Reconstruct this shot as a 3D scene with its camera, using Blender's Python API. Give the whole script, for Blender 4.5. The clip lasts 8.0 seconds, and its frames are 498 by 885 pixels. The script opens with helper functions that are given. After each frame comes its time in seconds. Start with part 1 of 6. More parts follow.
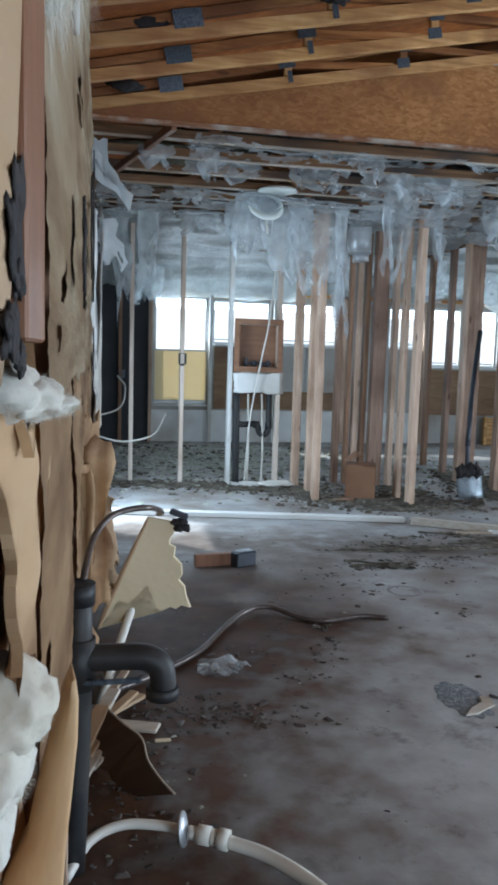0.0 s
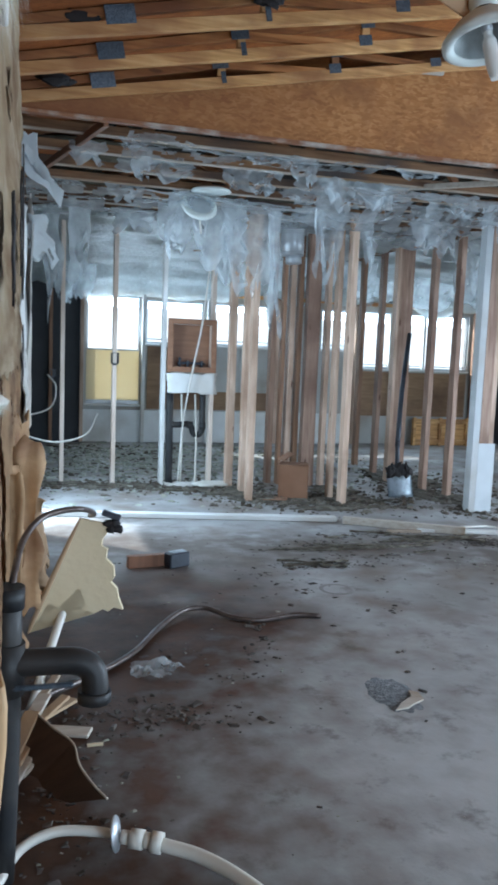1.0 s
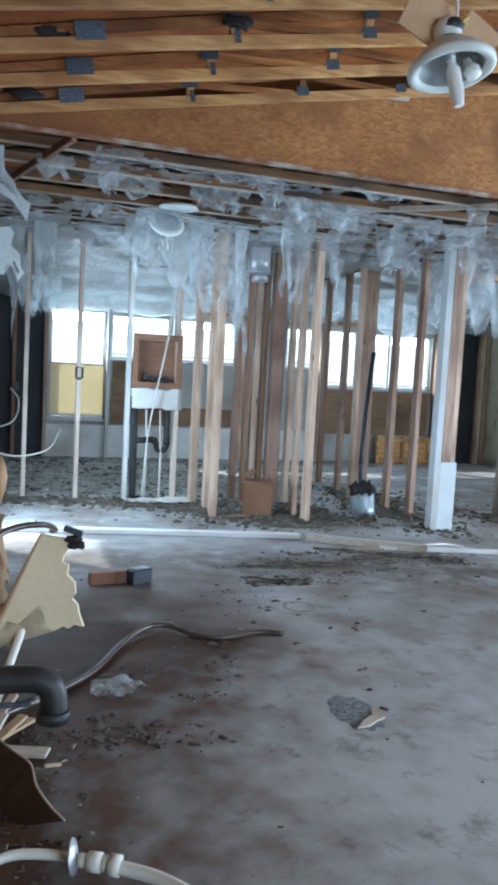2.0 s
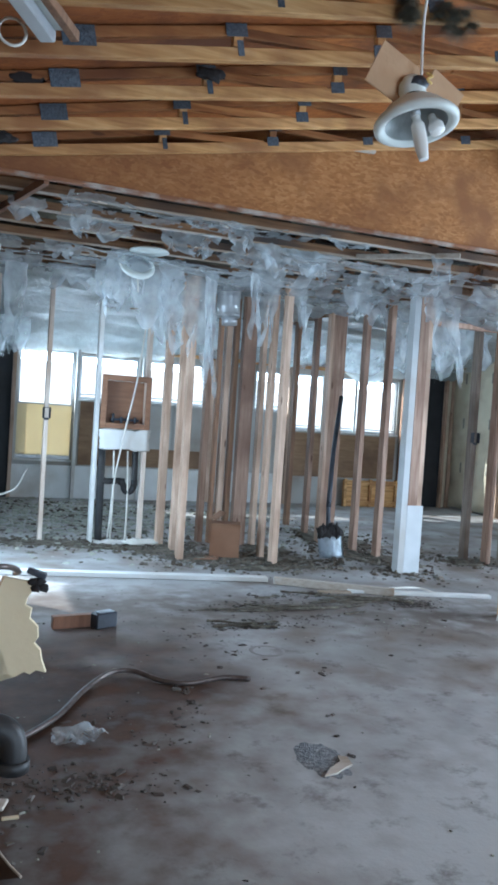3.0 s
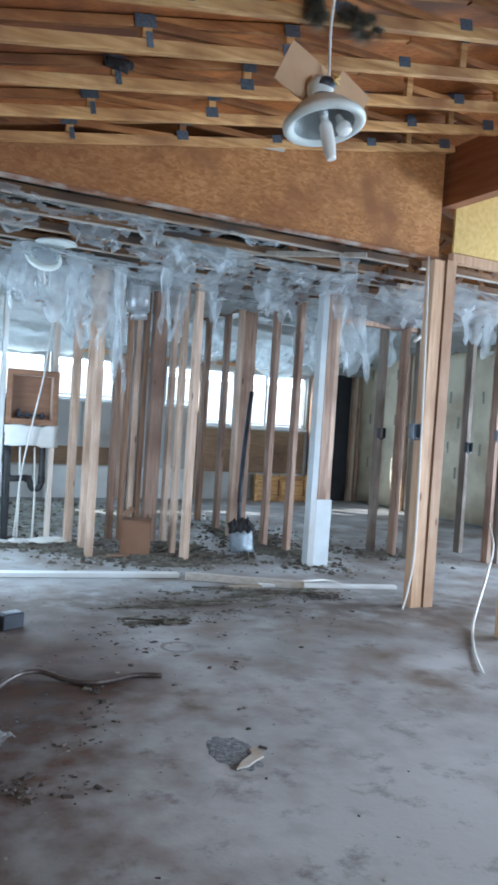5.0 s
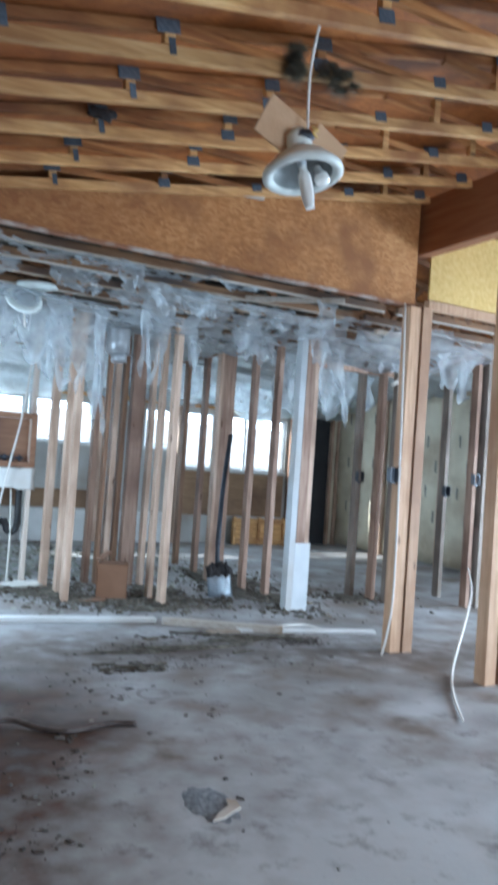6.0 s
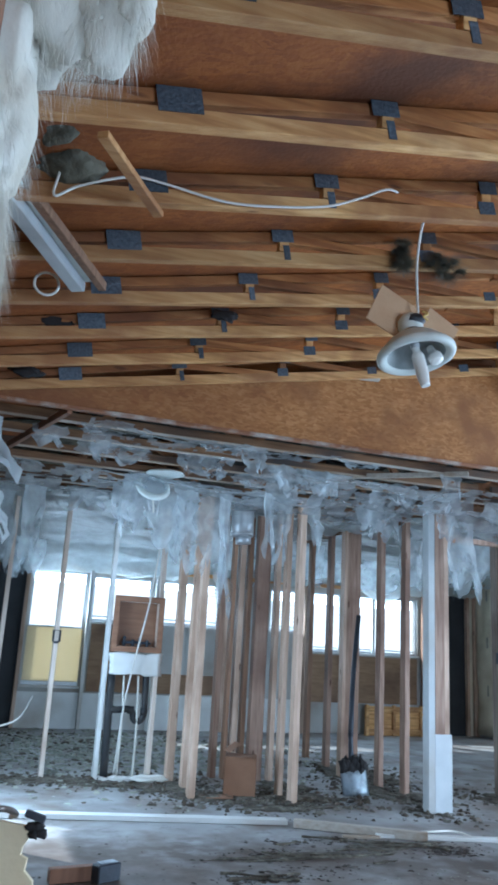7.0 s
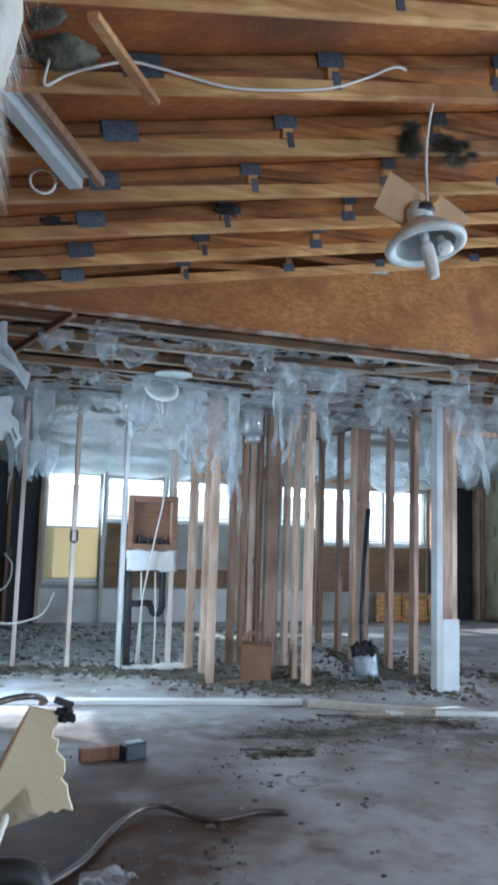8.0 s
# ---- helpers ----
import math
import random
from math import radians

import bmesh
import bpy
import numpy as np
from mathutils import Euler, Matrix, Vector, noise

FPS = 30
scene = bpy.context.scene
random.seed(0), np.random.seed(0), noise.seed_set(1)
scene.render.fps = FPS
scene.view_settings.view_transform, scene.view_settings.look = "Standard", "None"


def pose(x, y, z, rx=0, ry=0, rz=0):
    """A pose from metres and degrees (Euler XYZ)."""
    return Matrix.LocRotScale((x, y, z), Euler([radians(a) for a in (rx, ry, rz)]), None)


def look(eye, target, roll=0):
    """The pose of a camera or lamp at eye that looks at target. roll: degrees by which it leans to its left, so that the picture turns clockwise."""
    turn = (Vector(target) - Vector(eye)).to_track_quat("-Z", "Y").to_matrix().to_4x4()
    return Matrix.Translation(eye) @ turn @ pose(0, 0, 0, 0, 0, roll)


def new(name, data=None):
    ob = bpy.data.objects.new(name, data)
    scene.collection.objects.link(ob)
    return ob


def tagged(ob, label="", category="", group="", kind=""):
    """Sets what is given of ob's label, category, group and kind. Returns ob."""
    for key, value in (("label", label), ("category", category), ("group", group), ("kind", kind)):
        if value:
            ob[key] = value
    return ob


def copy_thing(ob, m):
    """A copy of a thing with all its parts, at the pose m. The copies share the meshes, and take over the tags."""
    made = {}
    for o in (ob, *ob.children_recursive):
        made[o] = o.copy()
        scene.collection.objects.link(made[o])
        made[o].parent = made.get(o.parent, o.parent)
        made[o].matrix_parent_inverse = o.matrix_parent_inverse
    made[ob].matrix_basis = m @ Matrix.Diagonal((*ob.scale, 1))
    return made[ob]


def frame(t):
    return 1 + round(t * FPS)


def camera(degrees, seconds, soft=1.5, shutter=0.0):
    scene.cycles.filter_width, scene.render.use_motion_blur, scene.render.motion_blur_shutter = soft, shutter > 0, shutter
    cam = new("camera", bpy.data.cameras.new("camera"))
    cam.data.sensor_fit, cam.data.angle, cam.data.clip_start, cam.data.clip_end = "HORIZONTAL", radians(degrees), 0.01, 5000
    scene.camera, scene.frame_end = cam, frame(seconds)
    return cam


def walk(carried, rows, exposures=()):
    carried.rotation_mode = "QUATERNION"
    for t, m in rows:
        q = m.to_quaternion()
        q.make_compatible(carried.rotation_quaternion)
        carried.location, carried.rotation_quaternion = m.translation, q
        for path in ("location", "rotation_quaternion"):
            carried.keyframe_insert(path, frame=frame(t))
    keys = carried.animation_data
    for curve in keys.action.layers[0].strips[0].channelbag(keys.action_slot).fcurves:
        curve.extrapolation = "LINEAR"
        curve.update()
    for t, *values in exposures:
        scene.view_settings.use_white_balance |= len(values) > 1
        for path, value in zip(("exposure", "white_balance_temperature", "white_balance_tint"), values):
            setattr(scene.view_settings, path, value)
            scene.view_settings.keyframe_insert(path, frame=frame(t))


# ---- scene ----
EYE = Vector((0.0, 0.0, 1.235))
cam = camera(35.8, 8.0, soft=3.1, shutter=0.5)
# seconds, yaw, pitch, roll in degrees
TURNS = [
    (0, -10.92, -6.57, 1.68),
    (0.5, -13.11, -6.49, 2.05),
    (1, -15.88, -6.38, 2.21),
    (1.5, -16.97, -5.96, 2.58),
    (2, -18.46, -5.03, 3.10),
    (2.2, -19.55, -4.31, 3.18),
    (3.3, -20.86, -1.46, 3.75),
    (3.5, -21.25, -1.48, 3.78),
    (4, -23.61, -1.31, 3.81),
    (4.5, -25.72, -1.62, 3.81),
    (4.7, -26.35, -1.73, 3.78),
    (5.8, -29.20, -0.42, 3.75),
    (6, -28.62, 1.61, 4.00),
    (6.5, -23.00, 7.74, 3.48),
    (7, -18.62, 14.29, 3.27),
    (7.5, -18.12, 10.50, 1.74),
    (8, -18.31, 6.76, 1.77),
]


def aim(yaw, pitch, roll):
    a, p = radians(yaw), radians(pitch)
    way = Vector((-math.sin(a) * math.cos(p), math.cos(a) * math.cos(p), math.sin(p)))
    return look(EYE, EYE + way, roll)


LOOKS = [(0, 0.30, 5950, 7), (1, 0.55, 5700, 5), (2, 0.68, 5620, 4), (3.5, 0.66, 5660, 6), (4.5, 0.71, 5680, 6), (6, 0.75, 5600, 6), (6.5, 0.73, 5580, 5), (7, 0.50, 5250, 4), (7.5, 0.49, 5550, 7), (8, 0.49, 5630, 7)]
walk(cam, [(t, aim(yaw, pitch, roll)) for t, yaw, pitch, roll in TURNS], LOOKS)

# ---- world and light ----
world = bpy.data.worlds.new("sky")
scene.world = world
world.use_nodes = True
wn = world.node_tree
sky = wn.nodes.new("ShaderNodeTexSky")
sky.sky_type = 'NISHITA'
sky.sun_disc = False
sky.sun_elevation, sky.sun_rotation = radians(34.7), radians(-48)
wn.links.new(sky.outputs[0], wn.nodes["Background"].inputs[0])
wn.nodes["Background"].inputs[1].default_value = 0.06

sun = new("sun", bpy.data.lights.new("sun", 'SUN'))
sun.data.energy, sun.data.angle, sun.data.color = 5.0, radians(0.6), (1.0, 0.95, 0.86)
sun.matrix_world = look((6.9 - 11.0, 9.4 + 10.0, 10.3), (6.9, 9.4, 0))


def opening_light(name, at, target, w, h, watts, colour=(0.72, 0.87, 1.0)):
    """The sky's light in an opening of w by h metres."""
    data = bpy.data.lights.new(name, 'AREA')
    data.shape, data.size, data.size_y, data.energy, data.color = 'RECTANGLE', w, h, watts, colour
    ob = new(name, data)
    ob.matrix_world = look(at, target)
    return ob


opening_light("window_light", (1.95, 10.66, 1.66), (1.95, 0, 2.6), 2.5, 0.6, 31)
opening_light("window_light", (5.2, 10.66, 1.55), (5.2, 0, 2.2), 2.4, 0.8, 25)
opening_light("door_light", (-0.20, 5.85, 1.05), (1.2, 5.7, 0.2), 0.9, 1.9, 46)
opening_light("door_light", (3.0, -3.05, 1.15), (2.6, 1.5, -0.5), 2.9, 1.9, 120, (0.78, 0.89, 1.0))
opening_light("door_light", (7.60, 2.4, 1.15), (3.0, 2.4, -1.0), 3.4, 1.9, 330, (0.78, 0.89, 1.0))

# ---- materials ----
def red_tone(m, colour, x0, x1, most):
    """A dark, reddish tone reaching in from the eaves to a ragged edge."""
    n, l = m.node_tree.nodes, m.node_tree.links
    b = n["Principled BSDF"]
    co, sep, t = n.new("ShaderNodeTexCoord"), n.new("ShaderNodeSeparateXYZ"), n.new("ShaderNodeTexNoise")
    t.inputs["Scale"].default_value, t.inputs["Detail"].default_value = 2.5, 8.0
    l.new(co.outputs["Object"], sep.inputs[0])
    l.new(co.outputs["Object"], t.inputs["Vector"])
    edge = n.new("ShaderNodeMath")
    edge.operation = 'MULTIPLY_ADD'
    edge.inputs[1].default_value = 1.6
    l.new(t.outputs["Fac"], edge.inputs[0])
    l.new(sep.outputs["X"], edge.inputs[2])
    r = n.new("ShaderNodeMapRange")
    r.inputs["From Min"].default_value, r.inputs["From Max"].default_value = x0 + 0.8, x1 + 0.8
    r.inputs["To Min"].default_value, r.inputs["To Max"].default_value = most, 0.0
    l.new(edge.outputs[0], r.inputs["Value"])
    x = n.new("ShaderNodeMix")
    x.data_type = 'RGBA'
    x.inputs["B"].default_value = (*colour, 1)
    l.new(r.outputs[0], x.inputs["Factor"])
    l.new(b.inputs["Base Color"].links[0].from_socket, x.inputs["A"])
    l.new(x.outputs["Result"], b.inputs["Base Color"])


def mat(name, colours, scale=6.0, stretch=(1, 1, 1), rough=0.7, bump=0.2, fine=60.0, metal=0.0, spread=0.25, detail=6.0, stain=None, stain_scale=1.5, rand=0.0, knots=False):
    """A procedural surface: colours mixed by stretched noise, fine grain as bump, broad stains."""
    m = bpy.data.materials.new(name)
    m.use_nodes = True
    n, l = m.node_tree.nodes, m.node_tree.links
    b = n["Principled BSDF"]
    b.inputs["Roughness"].default_value, b.inputs["Metallic"].default_value = rough, metal
    co, mp = n.new("ShaderNodeTexCoord"), n.new("ShaderNodeMapping")
    mp.inputs["Scale"].default_value = stretch
    info = n.new("ShaderNodeObjectInfo")
    add = n.new("ShaderNodeVectorMath")
    add.operation = 'MULTIPLY_ADD'
    add.inputs[1].default_value = (13.0, 17.0, 11.0)
    l.new(info.outputs["Random"], add.inputs[0])
    l.new(co.outputs["Object"], add.inputs[2])
    l.new(add.outputs[0], mp.inputs[0])
    t = n.new("ShaderNodeTexNoise")
    t.inputs["Scale"].default_value, t.inputs["Detail"].default_value = scale, detail
    l.new(mp.outputs[0], t.inputs["Vector"])
    r = n.new("ShaderNodeValToRGB")
    els = r.color_ramp.elements
    lo, hi = 0.5 - spread, 0.5 + spread
    els[0].position, els[0].color = lo, (*colours[0], 1)
    els[1].position, els[1].color = hi, (*colours[-1], 1)
    for i, c in enumerate(colours[1:-1]):
        e = els.new(lo + (hi - lo) * (i + 1) / (len(colours) - 1))
        e.color = (*c, 1)
    l.new(t.outputs["Fac"], r.inputs[0])
    out = r.outputs[0]
    if stain:
        s = n.new("ShaderNodeTexNoise")
        s.inputs["Scale"].default_value, s.inputs["Detail"].default_value = stain_scale, 8.0
        l.new(mp.outputs[0] if stretch[1] < 1 else add.outputs[0], s.inputs["Vector"])
        sr = n.new("ShaderNodeValToRGB")
        sr.color_ramp.elements[0].position, sr.color_ramp.elements[1].position = 0.46, 0.68
        l.new(s.outputs["Fac"], sr.inputs[0])
        mx = n.new("ShaderNodeMix")
        mx.data_type = 'RGBA'
        mx.inputs["B"].default_value = (*stain, 1)
        l.new(sr.outputs[0], mx.inputs["Factor"])
        l.new(out, mx.inputs["A"])
        out = mx.outputs["Result"]
    if knots:
        km = n.new("ShaderNodeMapping")
        km.inputs["Scale"].default_value = (2.4, 9.0, 9.0) if stretch[0] == 1 else (9.0, 9.0, 2.4)
        l.new(add.outputs[0], km.inputs[0])
        kv = n.new("ShaderNodeTexVoronoi")
        kv.inputs["Scale"].default_value = 1.0
        l.new(km.outputs[0], kv.inputs["Vector"])
        kr = n.new("ShaderNodeMapRange")
        kr.inputs["From Min"].default_value, kr.inputs["From Max"].default_value = 0.07, 0.11
        kr.inputs["To Min"].default_value, kr.inputs["To Max"].default_value = 0.8, 0.0
        l.new(kv.outputs["Distance"], kr.inputs["Value"])
        kx = n.new("ShaderNodeMix")
        kx.data_type = 'RGBA'
        kx.inputs["B"].default_value = (0.09, 0.035, 0.015, 1)
        l.new(kr.outputs[0], kx.inputs["Factor"])
        l.new(out, kx.inputs["A"])
        out = kx.outputs["Result"]
    if rand:
        hs = n.new("ShaderNodeHueSaturation")
        mr = n.new("ShaderNodeMapRange")
        mr.inputs["To Min"].default_value, mr.inputs["To Max"].default_value = 1 - rand, 1 + rand
        l.new(info.outputs["Random"], mr.inputs["Value"])
        l.new(mr.outputs[0], hs.inputs["Value"])
        l.new(out, hs.inputs["Color"])
        out = hs.outputs[0]
    l.new(out, b.inputs["Base Color"])
    if bump:
        f = n.new("ShaderNodeTexNoise")
        f.inputs["Scale"].default_value, f.inputs["Detail"].default_value = fine, 4.0
        l.new(mp.outputs[0], f.inputs["Vector"])
        bp = n.new("ShaderNodeBump")
        bp.inputs["Strength"].default_value, bp.inputs["Distance"].default_value = bump, 0.01
        l.new(f.outputs["Fac"], bp.inputs["Height"])
        l.new(bp.outputs[0], b.inputs["Normal"])
    return m


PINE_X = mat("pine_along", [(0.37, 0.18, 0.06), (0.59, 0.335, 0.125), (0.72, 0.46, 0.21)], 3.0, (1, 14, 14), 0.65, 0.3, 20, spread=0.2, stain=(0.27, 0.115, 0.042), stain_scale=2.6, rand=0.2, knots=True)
# darker copy of PINE_X: shade on the upper truss members put into the colour
PINE_SHADED = mat("pine_shaded_red", [(0.24, 0.088, 0.024), (0.40, 0.170, 0.050), (0.52, 0.265, 0.095)], 3.0, (1, 14, 14), 0.7, 0.3, 20, spread=0.2, stain=(0.17, 0.058, 0.018), stain_scale=2.6, rand=0.25, knots=True)
PINE_Z = mat("pine_upright", [(0.39, 0.262, 0.186), (0.53, 0.378, 0.280), (0.62, 0.475, 0.370)], 3.0, (14, 14, 1), 0.65, 0.2, 20, spread=0.2, stain=(0.29, 0.185, 0.125), rand=0.15, knots=True)
PINE_DARK = mat("pine_weathered", [(0.14, 0.075, 0.045), (0.24, 0.13, 0.075), (0.32, 0.19, 0.11)], 3.0, (14, 14, 1), 0.7, 0.2, 20, rand=0.15)
PINE_PINK = mat("pine_dusty_pink", [(0.25, 0.150, 0.105), (0.37, 0.240, 0.175), (0.46, 0.320, 0.245)], 3.0, (14, 14, 1), 0.7, 0.2, 20, spread=0.2, stain=(0.19, 0.105, 0.070), rand=0.15, knots=True)
PINE_PALE = mat("pine_pale", [(0.54, 0.44, 0.36), (0.66, 0.56, 0.48), (0.74, 0.65, 0.57)], 3.0, (14, 14, 1), 0.65, 0.2, 20, stain=(0.46, 0.34, 0.26), rand=0.1)
PINE_WARM = mat("pine_warm", [(0.46, 0.275, 0.16), (0.60, 0.385, 0.235), (0.68, 0.475, 0.31)], 3.0, (14, 14, 1), 0.65, 0.2, 20, spread=0.2, stain=(0.40, 0.22, 0.12), rand=0.15, knots=True)
PINE_GREY = mat("pine_grey", [(0.17, 0.135, 0.11), (0.27, 0.225, 0.19), (0.36, 0.31, 0.27)], 3.0, (14, 14, 1), 0.75, 0.2, 20, stain=(0.11, 0.08, 0.06), rand=0.15)
BEAMWOOD = mat("ridge_beam_wood", [(0.25, 0.095, 0.040), (0.37, 0.160, 0.072)], 3.0, (10, 1, 10), 0.7, 0.2, 20)
YELLOW_OSB = mat("yellow_board", [(0.60, 0.40, 0.11), (0.70, 0.50, 0.17), (0.76, 0.58, 0.25)], 30, (1, 1, 1), 0.7, 0.3, 50)
WHITE = mat("white_paint", [(0.66, 0.67, 0.66), (0.80, 0.81, 0.80)], 4.0, (1, 1, 1), 0.6, 0.1, 60, stain=(0.50, 0.47, 0.42))
OLD_WHITE = mat("old_white_paint", [(0.46, 0.49, 0.51), (0.58, 0.61, 0.63)], 4.0, (1, 1, 1), 0.6, 0.1, 60, stain=(0.40, 0.38, 0.35))
GREY_WALL = mat("grey_wall_board", [(0.42, 0.42, 0.40), (0.55, 0.55, 0.53)], 3.0, (1, 1, 1), 0.8, 0.1, 60, stain=(0.33, 0.30, 0.26))
BLACK = mat("black_paper", [(0.010, 0.012, 0.016), (0.025, 0.028, 0.034)], 4.0, (1, 1, 1), 0.6, 0.2, 30)
ABS = mat("black_plastic_pipe", [(0.007, 0.008, 0.010), (0.016, 0.017, 0.020)], 6.0, (1, 1, 1), 0.55, 0.1, 60, stain=(0.035, 0.032, 0.030), stain_scale=6)
PVC = mat("white_plastic_pipe", [(0.62, 0.60, 0.54), (0.74, 0.72, 0.66)], 6.0, (1, 1, 1), 0.4, 0.05, 60)
METAL = mat("galvanised_metal", [(0.42, 0.45, 0.48), (0.60, 0.63, 0.66)], 8.0, (1, 1, 1), 0.42, 0.1, 60, metal=0.55)
PLATE = mat("nail_plate_steel", [(0.05, 0.068, 0.09), (0.13, 0.16, 0.20)], 90.0, (1, 1, 1), 0.5, 0.6, 120, metal=0.4, rand=0.3)
BROWN_BOARD = mat("brown_board", [(0.22, 0.13, 0.07), (0.34, 0.22, 0.13)], 4.0, (1, 1, 6), 0.8, 0.2, 40, stain=(0.14, 0.08, 0.05))
CARD = mat("cardboard", [(0.20, 0.100, 0.055), (0.27, 0.145, 0.085)], 5.0, (1, 1, 1), 0.85, 0.1, 60)


def strand_board(name, colours, across, stain, stain_scale):
    """Pressed wood strands: two layers of long flakes crossing each other, blotched by damp. across: flakes per metre along each axis."""
    m = mat(name, colours, 5.0, (1, 1, 1), 0.74, 0.25, 70, stain=stain, stain_scale=stain_scale)
    n, l = m.node_tree.nodes, m.node_tree.links
    ramp = [k for k in n if k.type == 'VALTORGB'][0]
    ramp.color_ramp.elements[0].position, ramp.color_ramp.elements[-1].position = 0.12, 0.92
    co = n.new("ShaderNodeTexCoord")
    wob = n.new("ShaderNodeTexNoise")
    wob.inputs["Scale"].default_value, wob.inputs["Detail"].default_value = 6.0, 3.0
    l.new(co.outputs["Object"], wob.inputs["Vector"])
    bend = n.new("ShaderNodeVectorMath")
    bend.operation = 'MULTIPLY_ADD'
    bend.inputs[1].default_value = (0.09, 0.09, 0.09)
    l.new(wob.outputs["Color"], bend.inputs[0])
    l.new(co.outputs["Object"], bend.inputs[2])
    values = []
    for turn in (24, -31):
        mp = n.new("ShaderNodeMapping")
        mp.vector_type = 'POINT'
        mp.inputs["Rotation"].default_value = (0, radians(turn), radians(turn))
        mp.inputs["Scale"].default_value = across
        l.new(bend.outputs[0], mp.inputs[0])
        v = n.new("ShaderNodeTexVoronoi")
        v.inputs["Scale"].default_value = 1.0
        l.new(mp.outputs[0], v.inputs["Vector"])
        sep = n.new("ShaderNodeSeparateColor")
        l.new(v.outputs["Color"], sep.inputs[0])
        values.append((sep.outputs[0], sep.outputs[1]))
    pick = n.new("ShaderNodeMath")
    pick.operation = 'GREATER_THAN'
    pick.inputs[1].default_value = 0.5
    l.new(values[0][1], pick.inputs[0])
    layer = n.new("ShaderNodeMix")
    l.new(pick.outputs[0], layer.inputs["Factor"])
    l.new(values[0][0], layer.inputs["A"])
    l.new(values[1][0], layer.inputs["B"])
    soft = n.new("ShaderNodeMix")
    soft.inputs["Factor"].default_value = 0.58
    l.new(layer.outputs["Result"], soft.inputs["A"])
    l.new(ramp.inputs[0].links[0].from_socket, soft.inputs["B"])
    l.new(soft.outputs["Result"], ramp.inputs[0])
    return m


OSB = strand_board("strand_board", [(0.26, 0.098, 0.026), (0.42, 0.188, 0.057), (0.58, 0.305, 0.118)], (30, 30, 75), (0.27, 0.112, 0.036), 4.0)
DECK = strand_board("roof_deck", [(0.22, 0.066, 0.012), (0.38, 0.125, 0.022), (0.52, 0.195, 0.042)], (24, 66, 24), (0.10, 0.034, 0.011), 1.8)
red_tone(OSB, (0.19, 0.066, 0.025), 0.1, 1.6, 0.8)
red_tone(DECK, (0.17, 0.046, 0.012), 0.2, 1.4, 0.55)
red_tone(PINE_SHADED, (0.19, 0.066, 0.022), 0.1, 1.1, 0.5)
red_tone(PINE_X, (0.24, 0.090, 0.030), 0.1, 1.1, 0.5)
# much darker than PINE_X, for the level chords beyond the header
CHORD = mat("dark_chord", [(0.12, 0.060, 0.028), (0.22, 0.115, 0.055), (0.32, 0.18, 0.09)], 3.0, (1, 14, 14), 0.8, 0.2, 20, stain=(0.06, 0.045, 0.04))


def poly_material():
    """Thin dusty polythene: part clear, part milky, with a wet gloss."""
    m = bpy.data.materials.new("polythene_film")
    m.use_nodes = True
    n, l = m.node_tree.nodes, m.node_tree.links
    out = n["Material Output"]
    b = n["Principled BSDF"]
    b.inputs["Base Color"].default_value = (0.76, 0.83, 0.88, 1)
    b.inputs["Roughness"].default_value = 0.24
    co = n.new("ShaderNodeTexCoord")
    t = n.new("ShaderNodeTexNoise")
    t.inputs["Scale"].default_value, t.inputs["Detail"].default_value = 7.0, 8.0
    l.new(co.outputs["Object"], t.inputs["Vector"])
    tr = n.new("ShaderNodeBsdfTransparent")
    tl = n.new("ShaderNodeBsdfTranslucent")
    tl.inputs["Color"].default_value = (0.84, 0.91, 0.95, 1)
    a = n.new("ShaderNodeMixShader")
    a.inputs[0].default_value = 0.5
    l.new(b.outputs[0], a.inputs[1])
    l.new(tl.outputs[0], a.inputs[2])
    mr = n.new("ShaderNodeMapRange")
    mr.inputs["From Min"].default_value, mr.inputs["From Max"].default_value = 0.3, 0.7
    mr.inputs["To Min"].default_value, mr.inputs["To Max"].default_value = 0.22, 0.55
    l.new(t.outputs["Fac"], mr.inputs["Value"])
    mx = n.new("ShaderNodeMixShader")
    l.new(mr.outputs[0], mx.inputs[0])
    l.new(tr.outputs[0], mx.inputs[1])
    l.new(a.outputs[0], mx.inputs[2])
    l.new(mx.outputs[0], out.inputs["Surface"])
    f = n.new("ShaderNodeTexNoise")
    f.inputs["Scale"].default_value, f.inputs["Detail"].default_value = 18.0, 6.0
    l.new(co.outputs["Object"], f.inputs["Vector"])
    # sharp creases between crumpled facets
    bend = n.new("ShaderNodeVectorMath")
    bend.operation = 'MULTIPLY_ADD'
    bend.inputs[1].default_value = (0.10, 0.10, 0.10)
    l.new(f.outputs["Color"], bend.inputs[0])
    l.new(co.outputs["Object"], bend.inputs[2])
    flat = n.new("ShaderNodeMapping")
    flat.inputs["Scale"].default_value = (1.0, 1.0, 0.55)
    l.new(bend.outputs[0], flat.inputs[0])
    v = n.new("ShaderNodeTexVoronoi")
    v.feature = 'DISTANCE_TO_EDGE'
    v.inputs["Scale"].default_value = 13.0
    l.new(flat.outputs[0], v.inputs["Vector"])
    bp = n.new("ShaderNodeBump")
    bp.inputs["Strength"].default_value, bp.inputs["Distance"].default_value = 0.8, 0.03
    l.new(v.outputs["Distance"], bp.inputs["Height"])
    l.new(bp.outputs[0], b.inputs["Normal"])
    return m


POLY = poly_material()


